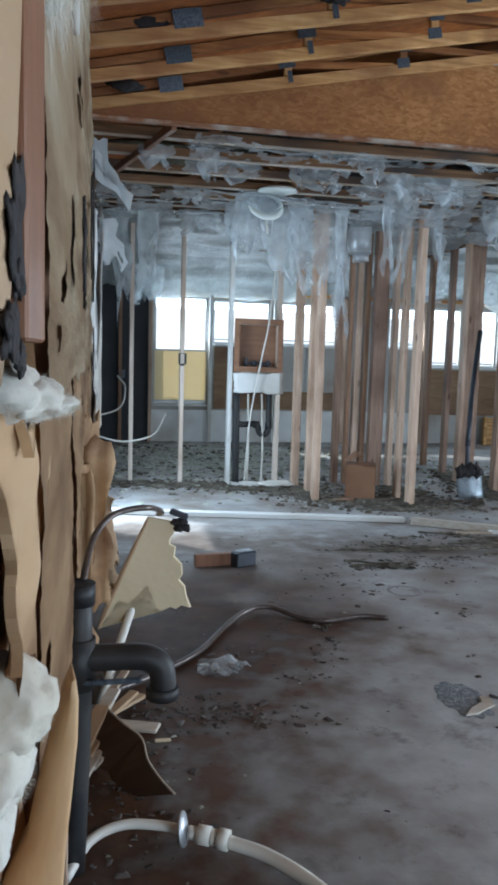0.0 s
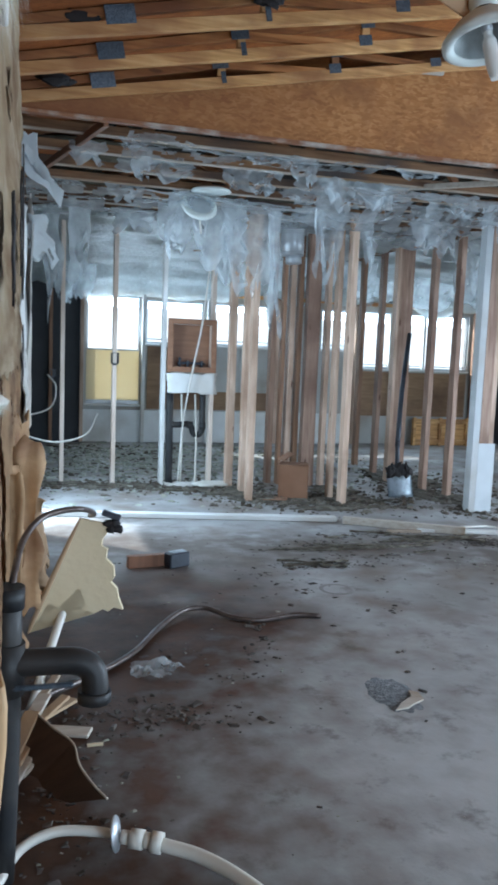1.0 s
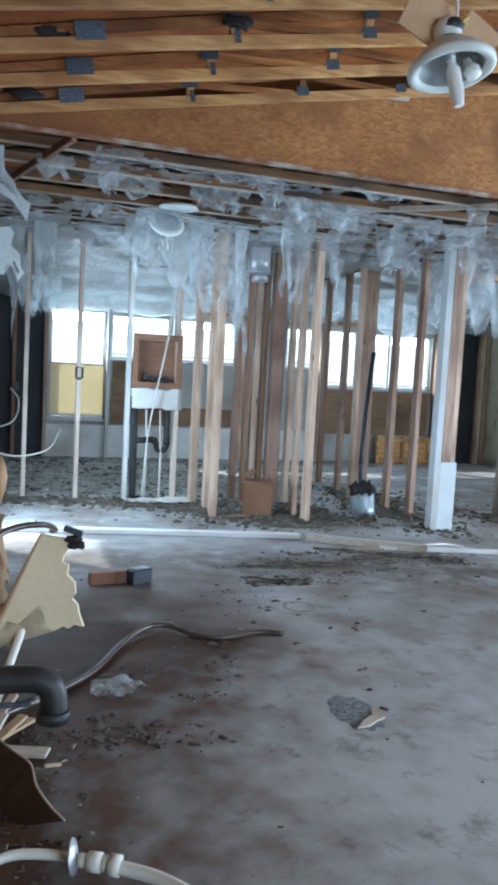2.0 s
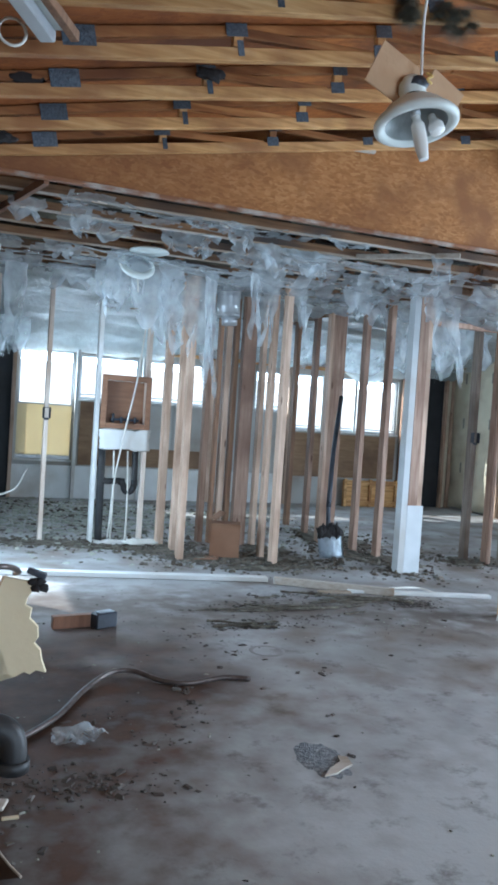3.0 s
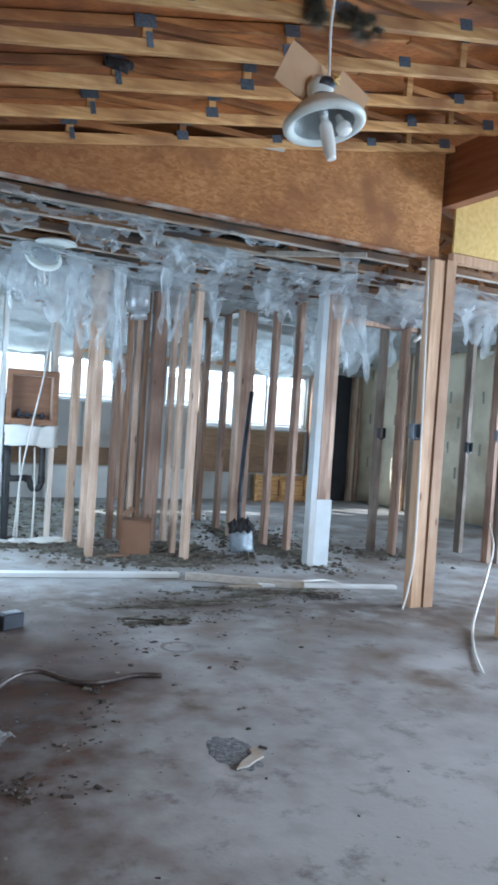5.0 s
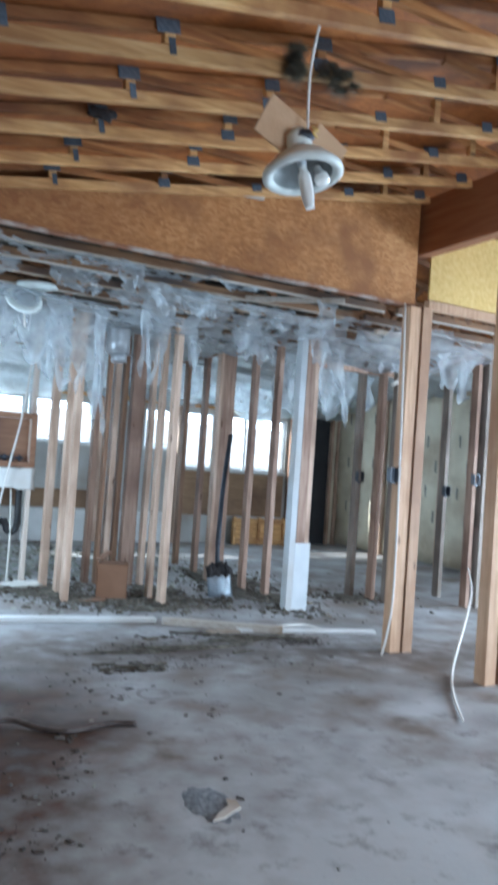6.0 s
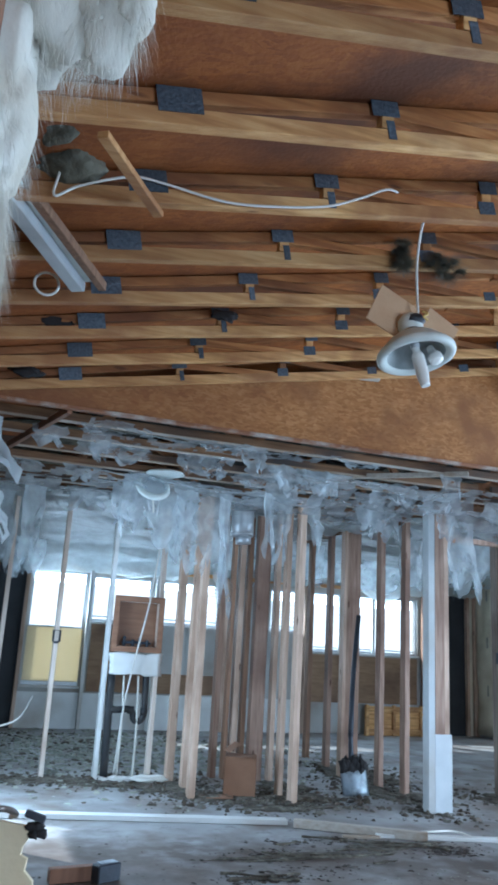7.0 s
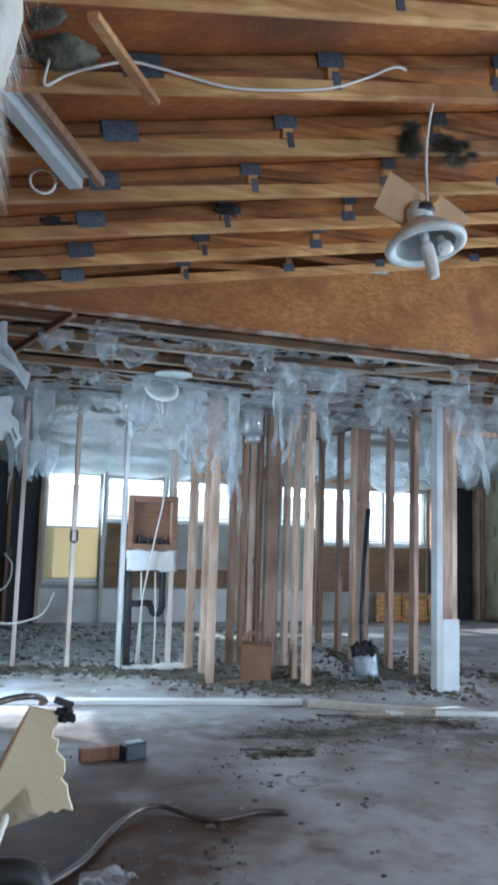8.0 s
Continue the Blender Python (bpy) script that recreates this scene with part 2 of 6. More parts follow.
def floor_material():
    """Grey dusty subfloor; along the outer wall the old brown varnish still shows."""
    m = mat("dusty_subfloor", [(0.22, 0.206, 0.195), (0.35, 0.345, 0.345), (0.47, 0.48, 0.488)], 1.7, (1, 1, 1), 0.55, 0.12, 35, spread=0.20, detail=12.0, stain=(0.20, 0.165, 0.14), stain_scale=2.2)
    n, l = m.node_tree.nodes, m.node_tree.links
    b = n["Principled BSDF"]
    old = b.inputs["Base Color"].links[0].from_socket
    co = n.new("ShaderNodeTexCoord")
    sep = n.new("ShaderNodeSeparateXYZ")
    l.new(co.outputs["Object"], sep.inputs[0])
    b.inputs["Specular IOR Level"].default_value = 0.2
    big = n.new("ShaderNodeTexNoise")
    big.inputs["Scale"].default_value, big.inputs["Detail"].default_value = 1.5, 9.0
    l.new(co.outputs["Object"], big.inputs["Vector"])
    edge = n.new("ShaderNodeMath")
    edge.operation = 'MULTIPLY_ADD'
    edge.inputs[1].default_value = 2.6
    l.new(big.outputs["Fac"], edge.inputs[0])
    l.new(sep.outputs["X"], edge.inputs[2])
    mr = n.new("ShaderNodeMapRange")
    mr.inputs["From Min"].default_value, mr.inputs["From Max"].default_value = 2.10, 2.95
    mr.inputs["To Min"].default_value, mr.inputs["To Max"].default_value = 0.95, 0.0
    l.new(edge.outputs[0], mr.inputs["Value"])
    far = n.new("ShaderNodeMapRange")
    far.inputs["From Min"].default_value, far.inputs["From Max"].default_value = 3.7, 4.9
    far.inputs["To Min"].default_value, far.inputs["To Max"].default_value = 1.0, 0.0
    l.new(sep.outputs["Y"], far.inputs["Value"])
    mul = n.new("ShaderNodeMath")
    mul.operation = 'MULTIPLY'
    l.new(mr.outputs[0], mul.inputs[0])
    l.new(far.outputs[0], mul.inputs[1])
    fine = n.new("ShaderNodeTexNoise")
    fine.inputs["Scale"].default_value, fine.inputs["Detail"].default_value = 7.0, 9.0
    l.new(co.outputs["Object"], fine.inputs["Vector"])
    ramp = n.new("ShaderNodeValToRGB")
    ramp.color_ramp.elements[0].position, ramp.color_ramp.elements[0].color = 0.35, (0.036, 0.015, 0.007, 1)
    ramp.color_ramp.elements[1].position, ramp.color_ramp.elements[1].color = 0.7, (0.100, 0.045, 0.023, 1)
    l.new(fine.outputs["Fac"], ramp.inputs[0])
    mx = n.new("ShaderNodeMix")
    mx.data_type = 'RGBA'
    l.new(mul.outputs[0], mx.inputs["Factor"])
    l.new(old, mx.inputs["A"])
    l.new(ramp.outputs[0], mx.inputs["B"])
    # pale swept dust round the middle of the room, whitened to carry the openings' light pool
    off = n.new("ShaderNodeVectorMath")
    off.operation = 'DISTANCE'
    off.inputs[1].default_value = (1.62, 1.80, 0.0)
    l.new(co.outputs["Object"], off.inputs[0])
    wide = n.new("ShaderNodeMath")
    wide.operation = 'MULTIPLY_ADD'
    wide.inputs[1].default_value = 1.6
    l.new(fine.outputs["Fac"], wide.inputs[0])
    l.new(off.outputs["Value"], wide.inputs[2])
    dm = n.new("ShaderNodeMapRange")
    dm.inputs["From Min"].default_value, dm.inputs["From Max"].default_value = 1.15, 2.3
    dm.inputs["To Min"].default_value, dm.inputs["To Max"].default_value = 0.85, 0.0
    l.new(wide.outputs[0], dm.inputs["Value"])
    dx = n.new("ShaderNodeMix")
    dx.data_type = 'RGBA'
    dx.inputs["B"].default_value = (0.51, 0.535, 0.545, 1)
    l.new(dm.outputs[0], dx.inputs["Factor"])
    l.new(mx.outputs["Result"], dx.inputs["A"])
    grime = n.new("ShaderNodeTexNoise")
    grime.inputs["Scale"].default_value, grime.inputs["Detail"].default_value, grime.inputs["Roughness"].default_value = 5.5, 12.0, 0.72
    l.new(co.outputs["Object"], grime.inputs["Vector"])
    gr = n.new("ShaderNodeMapRange")
    gr.inputs["From Min"].default_value, gr.inputs["From Max"].default_value = 0.54, 0.68
    gr.inputs["To Min"].default_value, gr.inputs["To Max"].default_value = 0.0, 0.65
    l.new(grime.outputs["Fac"], gr.inputs["Value"])
    gx = n.new("ShaderNodeMix")
    gx.data_type = 'RGBA'
    gx.inputs["B"].default_value = (0.10, 0.082, 0.070, 1)
    l.new(gr.outputs[0], gx.inputs["Factor"])
    l.new(dx.outputs["Result"], gx.inputs["A"])
    # a band of trodden brown dirt before the trim boards
    line = n.new("ShaderNodeMath")
    line.operation = 'MULTIPLY_ADD'
    line.inputs[1].default_value = 0.28
    l.new(sep.outputs["X"], line.inputs[0])
    l.new(sep.outputs["Y"], line.inputs[2])
    gap = n.new("ShaderNodeMath")
    gap.operation = 'SUBTRACT'
    gap.inputs[1].default_value = 5.15
    l.new(line.outputs[0], gap.inputs[0])
    width = n.new("ShaderNodeMath")
    width.operation = 'ABSOLUTE'
    l.new(gap.outputs[0], width.inputs[0])
    rough_edge = n.new("ShaderNodeMath")
    rough_edge.operation = 'MULTIPLY_ADD'
    rough_edge.inputs[1].default_value = 1.1
    l.new(fine.outputs["Fac"], rough_edge.inputs[0])
    l.new(width.outputs[0], rough_edge.inputs[2])
    bm_ = n.new("ShaderNodeMapRange")
    bm_.inputs["From Min"].default_value, bm_.inputs["From Max"].default_value = 0.55, 1.05
    bm_.inputs["To Min"].default_value, bm_.inputs["To Max"].default_value = 0.85, 0.0
    l.new(rough_edge.outputs[0], bm_.inputs["Value"])
    bx_ = n.new("ShaderNodeMix")
    bx_.data_type = 'RGBA'
    bx_.inputs["B"].default_value = (0.115, 0.088, 0.072, 1)
    l.new(bm_.outputs[0], bx_.inputs["Factor"])
    l.new(gx.outputs["Result"], bx_.inputs["A"])
    l.new(bx_.outputs["Result"], b.inputs["Base Color"])
    t = n.new("ShaderNodeMapRange")
    t.inputs["From Min"].default_value, t.inputs["From Max"].default_value = 0.35, 0.65
    t.inputs["To Min"].default_value, t.inputs["To Max"].default_value = 0.48, 0.72
    l.new(big.outputs["Fac"], t.inputs["Value"])
    l.new(t.outputs[0], b.inputs["Roughness"])
    return m


FLOOR = floor_material()
PALE = mat("dusty_pale_wood", [(0.40, 0.33, 0.26), (0.60, 0.56, 0.50)], 3.0, (1, 14, 14), 0.7, 0.15, 20, stain=(0.28, 0.18, 0.10))
EARTH = mat("outside_ground", [(0.20, 0.17, 0.12), (0.32, 0.28, 0.20)], 0.5, rough=0.9)

# ---- mesh helpers ----
def mesh_of(name, bm, material):
    me = bpy.data.meshes.new(name)
    bm.normal_update()
    bm.to_mesh(me)
    bm.free()
    me.materials.append(material)
    return me


def part(name, bm, material, parent=None, label=""):
    """Links a bmesh as ONE mesh object under a thing or under a part."""
    ob = new(name, mesh_of(name, bm, material))
    if parent:
        ob.parent = parent
    if label:
        ob["label"] = label
    return ob


def thing(name, label, category, at=(0, 0, 0), group="", kind=""):
    ob = new(name)
    ob.location = at
    return tagged(ob, label, category, group, kind)


def solo(name, bm, material, label, category, group="", kind=""):
    return tagged(part(name, bm, material), label, category, group, kind)


def add_box(bm, lo, hi, bevel=0.0):
    lo, hi = Vector(lo), Vector(hi)
    made = bmesh.ops.create_cube(bm, size=1.0, matrix=Matrix.Translation((lo + hi) / 2) @ Matrix.Diagonal((*(hi - lo), 1)))
    if bevel:
        edges = list({e for v in made["verts"] for e in v.link_edges})
        bmesh.ops.bevel(bm, geom=edges, offset=bevel, segments=1, affect='EDGES')


def box(lo, hi, bevel=0.0):
    bm = bmesh.new()
    add_box(bm, lo, hi, bevel)
    return bm


def add_beam(bm, a, b, w, d, up=(0, 0, 1), bevel=0.0):
    """A timber from a to b, w wide sideways and d deep along up."""
    a, b = Vector(a), Vector(b)
    x = (b - a).normalized()
    side = Vector(up).cross(x).normalized()
    top = x.cross(side)
    m = Matrix((x, side, top)).transposed().to_4x4()
    m.translation = (a + b) / 2
    made = bmesh.ops.create_cube(bm, size=1.0, matrix=m @ Matrix.Diagonal(((b - a).length, w, d, 1)))
    if bevel:
        edges = list({e for v in made["verts"] for e in v.link_edges})
        bmesh.ops.bevel(bm, geom=edges, offset=bevel, segments=1, affect='EDGES')


def beam(a, b, w, d, up=(0, 0, 1), bevel=0.002):
    bm = bmesh.new()
    add_beam(bm, a, b, w, d, up, bevel)
    return bm


def smooth_path(points, steps=6):
    pts = [Vector(p) for p in points]
    pts = [2 * pts[0] - pts[1]] + pts + [2 * pts[-1] - pts[-2]]
    out = []
    for i in range(1, len(pts) - 2):
        p0, p1, p2, p3 = pts[i - 1:i + 3]
        for k in range(steps):
            t = k / steps
            out.append(0.5 * (2 * p1 + (p2 - p0) * t + (2 * p0 - 5 * p1 + 4 * p2 - p3) * t * t + (3 * p1 - p0 - 3 * p2 + p3) * t ** 3))
    out.append(pts[-2])
    return out


def add_tube(bm, points, radius, sides=10, steps=6, caps=True):
    """A round tube along a smooth path. radius: one number, or one for each of the points."""
    path = smooth_path(points, steps) if steps > 1 else [Vector(p) for p in points]
    n = len(path)
    rings, side = [], None
    for i, p in enumerate(path):
        d = (path[min(i + 1, n - 1)] - path[max(i - 1, 0)]).normalized()
        if side is None:
            side = d.orthogonal().normalized()
        side = (side - d * side.dot(d)).normalized()
        up = d.cross(side)
        r = radius
        if isinstance(radius, (list, tuple)):
            u = i / max(1, n - 1) * (len(radius) - 1)
            k = min(int(u), len(radius) - 2)
            r = radius[k] + (radius[k + 1] - radius[k]) * (u - k)
        rings.append([bm.verts.new(p + r * (math.cos(a) * side + math.sin(a) * up)) for a in [2 * math.pi * j / sides for j in range(sides)]])
    for a, b in zip(rings, rings[1:]):
        for j in range(sides):
            f = bm.faces.new((a[j], a[(j + 1) % sides], b[(j + 1) % sides], b[j]))
            f.smooth = True
    if caps:
        bm.faces.new(list(reversed(rings[0])))
        bm.faces.new(rings[-1])


def tube(points, radius, sides=10, steps=6):
    bm = bmesh.new()
    add_tube(bm, points, radius, sides, steps)
    return bm


def add_lathe(bm, profile, centre, sides=24, axis=None):
    """Turns (radius, height) points about an upright axis through centre."""
    m = Matrix.Translation(centre) @ (axis.to_matrix().to_4x4() if axis else Matrix())
    rings = [[bm.verts.new(m @ Vector((r * math.cos(a), r * math.sin(a), z))) for a in [2 * math.pi * j / sides for j in range(sides)]] for r, z in profile]
    for a, b in zip(rings, rings[1:]):
        for j in range(sides):
            f = bm.faces.new((a[j], a[(j + 1) % sides], b[(j + 1) % sides], b[j]))
            f.smooth = True


def lathe(profile, centre, sides=24, axis=None):
    bm = bmesh.new()
    add_lathe(bm, profile, centre, sides, axis)
    return bm


def sheet(centre_top, across, drop, seed, ragged=0.3, folds=3.0, depth=0.06, nu=14, nv=18, taper=0.0, curl=(0, 0, 0)):
    """A hanging torn film: across is the vector along its top edge, drop its length downward; the hem is torn."""
    bm = bmesh.new()
    across = Vector(across)
    out = across.cross(Vector((0, 0, 1))).normalized()
    grid = []
    for i in range(nu + 1):
        u = i / nu
        row = []
        tear = 1.0 - 0.5 * ragged - 0.9 * ragged * noise.noise(Vector((u * 4.3, seed * 7.7, 0.3))) - 0.7 * ragged * abs(noise.noise(Vector((u * 9.0, seed * 3.1, 2.0))))
        for j in range(nv + 1):
            v = j / nv
            w = (u - 0.5) * (1 - taper * v)
            fold = math.sin(u * folds * 6.28 + seed + 2 * v) * depth * (0.3 + v) + depth * 1.4 * noise.noise(Vector((u * 3, v * 3, seed)))
            p = Vector(centre_top) + across * w + out * fold + Vector(curl) * v * v
            p.z -= drop * tear * v + 0.02 * noise.noise(Vector((u * 6, v * 2, seed + 5)))
            p += across.normalized() * 0.06 * noise.noise(Vector((u * 2, v * 4, seed + 9))) * (0.3 + v)
            row.append(bm.verts.new(p))
        grid.append(row)
    for i in range(nu):
        for j in range(nv):
            if j > 2 and noise.noise(Vector((i * 0.45, j * 0.4, seed * 1.9))) > 0.52:
                continue
            f = bm.faces.new((grid[i][j], grid[i + 1][j], grid[i + 1][j + 1], grid[i][j + 1]))
            f.smooth = True
    return bm


def wall_with_holes(axis, at, thick, a0, a1, z0, z1, holes):
    """A wall across x (axis 'y') or y (axis 'x') from at to at + thick, with openings (b0, b1, y0, y1) cut right through it."""
    bm = bmesh.new()
    cuts = sorted({a0, a1, *[h[0] for h in holes], *[h[1] for h in holes]})
    for c0, c1 in zip(cuts, cuts[1:]):
        mid = (c0 + c1) / 2
        spans = sorted((h[2], h[3]) for h in holes if h[0] < mid < h[1])
        z = z0
        for s0, s1 in spans + [(z1, z1)]:
            if s0 > z + 1e-4:
                if axis == 'y':
                    add_box(bm, (c0, at, z), (c1, at + thick, s0))
                else:
                    add_box(bm, (at, c0, z), (at + thick, c1, s0))
            z = s1
    bmesh.ops.remove_doubles(bm, verts=bm.verts, dist=1e-5)
    return bm


def structure(name, bm, material, label, category="wall"):
    return solo(name, bm, material, label, category, kind="structure")


def glow_material(name, colour, strength):
    m = bpy.data.materials.new(name)
    m.use_nodes = True
    n = m.node_tree.nodes
    e = n.new("ShaderNodeEmission")
    e.inputs["Color"].default_value, e.inputs["Strength"].default_value = (*colour, 1), strength
    m.node_tree.links.new(e.outputs[0], n["Material Output"].inputs["Surface"])
    return m


BRIGHT_SKY = glow_material("bright_hazy_sky", (0.95, 0.98, 1.0), 1.45)
# ---- the shell ----
X0, XR, X1 = -0.16, 3.66, 7.52           # outer wall, ridge line, outer wall
Y0, YB, Y1 = -3.0, 4.24, 10.62           # back wall, header, window wall
RISE, TOP0 = 0.237, 2.58                 # slope and height of the roof deck at x = 0
TRUSS = 0.4064

structure("ground", box((-60, -60, -0.75), (70, 90, -0.55)), EARTH, "bare dry ground outside the house", "ground")
structure("backdrop", box((-30, 32.0, -0.5), (45, 32.2, 14)), BRIGHT_SKY, "bright hazy sky beyond the windows", "backdrop")
structure("backdrop", box((34.0, -25, -0.5), (34.2, 30, 14)), BRIGHT_SKY, "bright hazy sky beyond the side doorway", "backdrop")
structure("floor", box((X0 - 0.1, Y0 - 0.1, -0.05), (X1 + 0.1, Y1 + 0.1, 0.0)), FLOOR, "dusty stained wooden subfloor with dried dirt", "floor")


def deck(name, x0, x1, z0, z1):
    bm = bmesh.new()
    add_beam(bm, (x0, 3.8, z0), (x1, 3.8, z1), Y1 - Y0 + 0.6, 0.016)
    structure(name, bm, DECK, "orange-brown strand board roof deck seen between the trusses", "ceiling")


deck("ceiling_deck", X0 - 0.2, XR, TOP0 + RISE * (X0 - 0.2), TOP0 + RISE * XR)
deck("ceiling_deck", XR, X1 + 0.2, TOP0 + RISE * XR, TOP0 + RISE * (2 * XR - X1 - 0.2))

FAR_HOLES = [(0.70, 1.42, 0.52, 1.98), (1.50, 2.30, 1.36, 1.95), (2.42, 3.28, 1.37, 1.95), (4.05, 4.50, 1.38, 1.95), (4.66, 6.47, 1.13, 1.96)]
structure("wall_north", wall_with_holes('y', Y1, 0.14, X0, X1, 0, 3.5, FAR_HOLES), GREY_WALL, "grey board outer wall with a row of bare windows")
structure("wall_west", wall_with_holes('x', X0 - 0.1, 0.1, Y0, Y1, 0, 2.6, [(5.35, 6.35, 0.0, 2.03)]), BLACK, "black papered outer wall with an open doorway")
structure("wall_east", wall_with_holes('x', X1, 0.14, Y0, Y1, 0, 2.7, [(0.6, 4.2, 0.05, 2.1)]), GREY_WALL, "grey outer wall with a patio opening")
structure("wall_south", wall_with_holes('y', Y0 - 0.14, 0.14, X0, X1, 0, 3.5, [(1.5, 4.5, 0.05, 2.1)]), GREY_WALL, "plain grey wall with a patio opening")

# out-of-view overhang, added to shorten the sun patch inside the west doorway
structure("eave", box((-1.75, 4.4, 2.30), (-0.262, 7.6, 2.36)), BEAMWOOD, "added unseen overhang that cuts the sun in the side doorway", "eave")

REDSTRIP = mat("red_brown_strip", [(0.20, 0.075, 0.03), (0.34, 0.16, 0.08)], 6.0, (1, 9, 9), 0.6, 0.1, 40, stain=(0.50, 0.45, 0.40), stain_scale=7)
# ---- header, ridge beam and posts ----
bm = bmesh.new()
a, b = [bm.verts.new(p) for p in ((-0.15, YB, 2.44), (3.57, YB, 2.44), (3.57, YB, 3.215), (-0.15, YB, 2.485))], None
bm.faces.new(a)
ext = bmesh.ops.extrude_face_region(bm, geom=list(bm.faces))
bmesh.ops.translate(bm, verts=[v for v in ext["geom"] if isinstance(v, bmesh.types.BMVert)], vec=(0, 0.03, 0))
bmesh.ops.recalc_face_normals(bm, faces=bm.faces)
gable_header = thing("gable_header", "wedge-shaped strand board header under the sloping trusses", "header")
part("panel", bm, OSB, gable_header)
part("bottom_strip", beam((-0.15, YB + 0.01, 2.432), (3.57, YB + 0.01, 2.432), 0.045, 0.018), REDSTRIP, gable_header, "thin red-brown strip along the lower edge")

ridge = thing("ridge_beam", "dark brown laminated ridge beam", "beam")
part("beam", beam((3.66, Y0, 3.01), (3.66, Y1, 3.01), 0.10, 0.40), BEAMWOOD, ridge)
infill = thing("gable_infill", "yellow strand board over a pale pine header in the centre wall", "header")
part("panel", box((3.705, YB + 0.005, 2.505), (4.95, YB + 0.022, 3.06)), YELLOW_OSB, infill, "yellow board panel")
part("header_board", box((3.70, YB - 0.004, 2.432), (4.95, YB + 0.05, 2.50), 0.003), PINE_WARM, infill, "pale pine header")


def stud(parent, x, y, h=2.44, w=0.038, d=0.089, turn=0.0, material=None, z0=0.0, name="stud", lean=0.0, label=""):
    bm = box((-w / 2, -d / 2, z0), (w / 2, d / 2, h), 0.002)
    ob = part(name, bm, material or PINE_Z, parent, label)
    ob.matrix_basis = pose(x, y, 0, 0, lean, turn)
    return ob


post = thing("corner_post", "pale pine post doubled under the header end", "post")
stud(post, 3.553, YB - 0.0, 2.42, 0.095, 0.09, name="left_stud", material=PINE_WARM)
stud(post, 3.652, YB - 0.01, 2.43, 0.085, 0.09, name="right_stud", material=PINE_WARM)
post2 = thing("door_post", "pale pine post at the opening in the centre wall", "post")
stud(post2, 3.61, 3.42, 2.98, 0.09, 0.09, name="stud", material=PINE_WARM)
stud(post2, 3.70, 3.42, 2.98, 0.038, 0.09, name="stud", material=PINE_DARK)

# ---- roof trusses ----
def bottom_z(x):
    return 2.50 + 0.193 * x


def top_z(x):
    return 2.545 + 0.237 * x


def make_truss():
    truss = thing("roof_truss", "pine roof truss with dark steel nail plates", "truss", (0, 1.76, 0), "trusses over the room")
    w = 0.038
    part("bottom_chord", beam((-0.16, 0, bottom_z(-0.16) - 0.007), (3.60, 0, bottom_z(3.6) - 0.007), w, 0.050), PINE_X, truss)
    # top chord and webs take the darker pine, as if shaded above the bottom chord
    part("top_chord", beam((-0.30, 0.004, top_z(-0.3)), (3.60, 0.004, top_z(3.6)), w - 0.008, 0.04), PINE_SHADED, truss)
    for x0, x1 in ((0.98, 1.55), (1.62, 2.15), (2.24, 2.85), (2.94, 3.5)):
        part("web", beam((x0, 0.002, top_z(x0) - 0.01), (x1, 0.002, bottom_z(x1) + 0.01), w - 0.004, 0.036), PINE_SHADED, truss)
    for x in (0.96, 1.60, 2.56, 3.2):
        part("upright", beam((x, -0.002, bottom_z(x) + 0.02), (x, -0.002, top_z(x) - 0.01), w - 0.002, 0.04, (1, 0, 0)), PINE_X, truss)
    for x, z, a, c in ((0.34, 2.607, 0.125, 0.075), (0.95, 2.768, 0.09, 0.05), (0.972, 2.702, 0.026, 0.06), (1.606, 2.915, 0.075, 0.05), (1.6, 2.83, 0.07, 0.05),
                       (2.21, 2.945, 0.065, 0.045), (2.56, 3.155, 0.06, 0.05), (2.9, 3.08, 0.07, 0.05), (3.2, 3.30, 0.06, 0.05), (3.5, 3.2, 0.09, 0.06)):
        bm = box((-a / 2, -0.0015, -c / 2), (a / 2, 0.0015, c / 2))
        plate = part("nail_plate", bm, PLATE, truss)
        plate.matrix_basis = pose(x, -w / 2 - 0.002, z, 0, -11, 0)
    return truss


truss = make_truss()
for k in range(-11, 7):
    if k:
        copy_thing(truss, pose(0, 1.76 + TRUSS * k, 0))


REDDISH = mat("red_truss_wood", [(0.17, 0.07, 0.028), (0.27, 0.12, 0.048), (0.36, 0.18, 0.075)], 3.0, (1, 14, 14), 0.75, 0.2, 20, stain=(0.09, 0.045, 0.025), rand=0.2)


def make_flat_truss():
    truss = thing("ceiling_truss", "pine ceiling truss with a level lower chord", "truss", (0, 4.62, 0), "trusses beyond the header")
    part("bottom_chord", beam((-0.16, 0, 2.478), (3.60, 0, 2.478), 0.032, 0.05), CHORD, truss)
    part("staple_strip", beam((-0.16, -0.002, 2.448), (3.60, -0.002, 2.448), 0.036, 0.010), PALE, truss, "pale strip with stapled plastic shreds")
    part("top_chord", beam((-0.30, 0.004, top_z(-0.3)), (3.60, 0.004, top_z(3.6)), 0.03, 0.05), REDDISH, truss)
    for x0, x1 in ((0.6, 0.95), (1.5, 1.0), (1.6, 2.2), (2.9, 2.3), (3.0, 3.5)):
        part("web", beam((x0, 0.002, 2.48), (x1, 0.002, top_z(x1)), 0.03, 0.045), REDDISH, truss)
    return truss


flat = make_flat_truss()
for k in range(1, 15):
    copy_thing(flat, pose(0, 4.62 + TRUSS * k, 0))
other = make_flat_truss()
other["group"] = "trusses over the other half"
other.matrix_basis = pose(2 * XR, Y0 + 0.3, 0, 0, 0, 180)
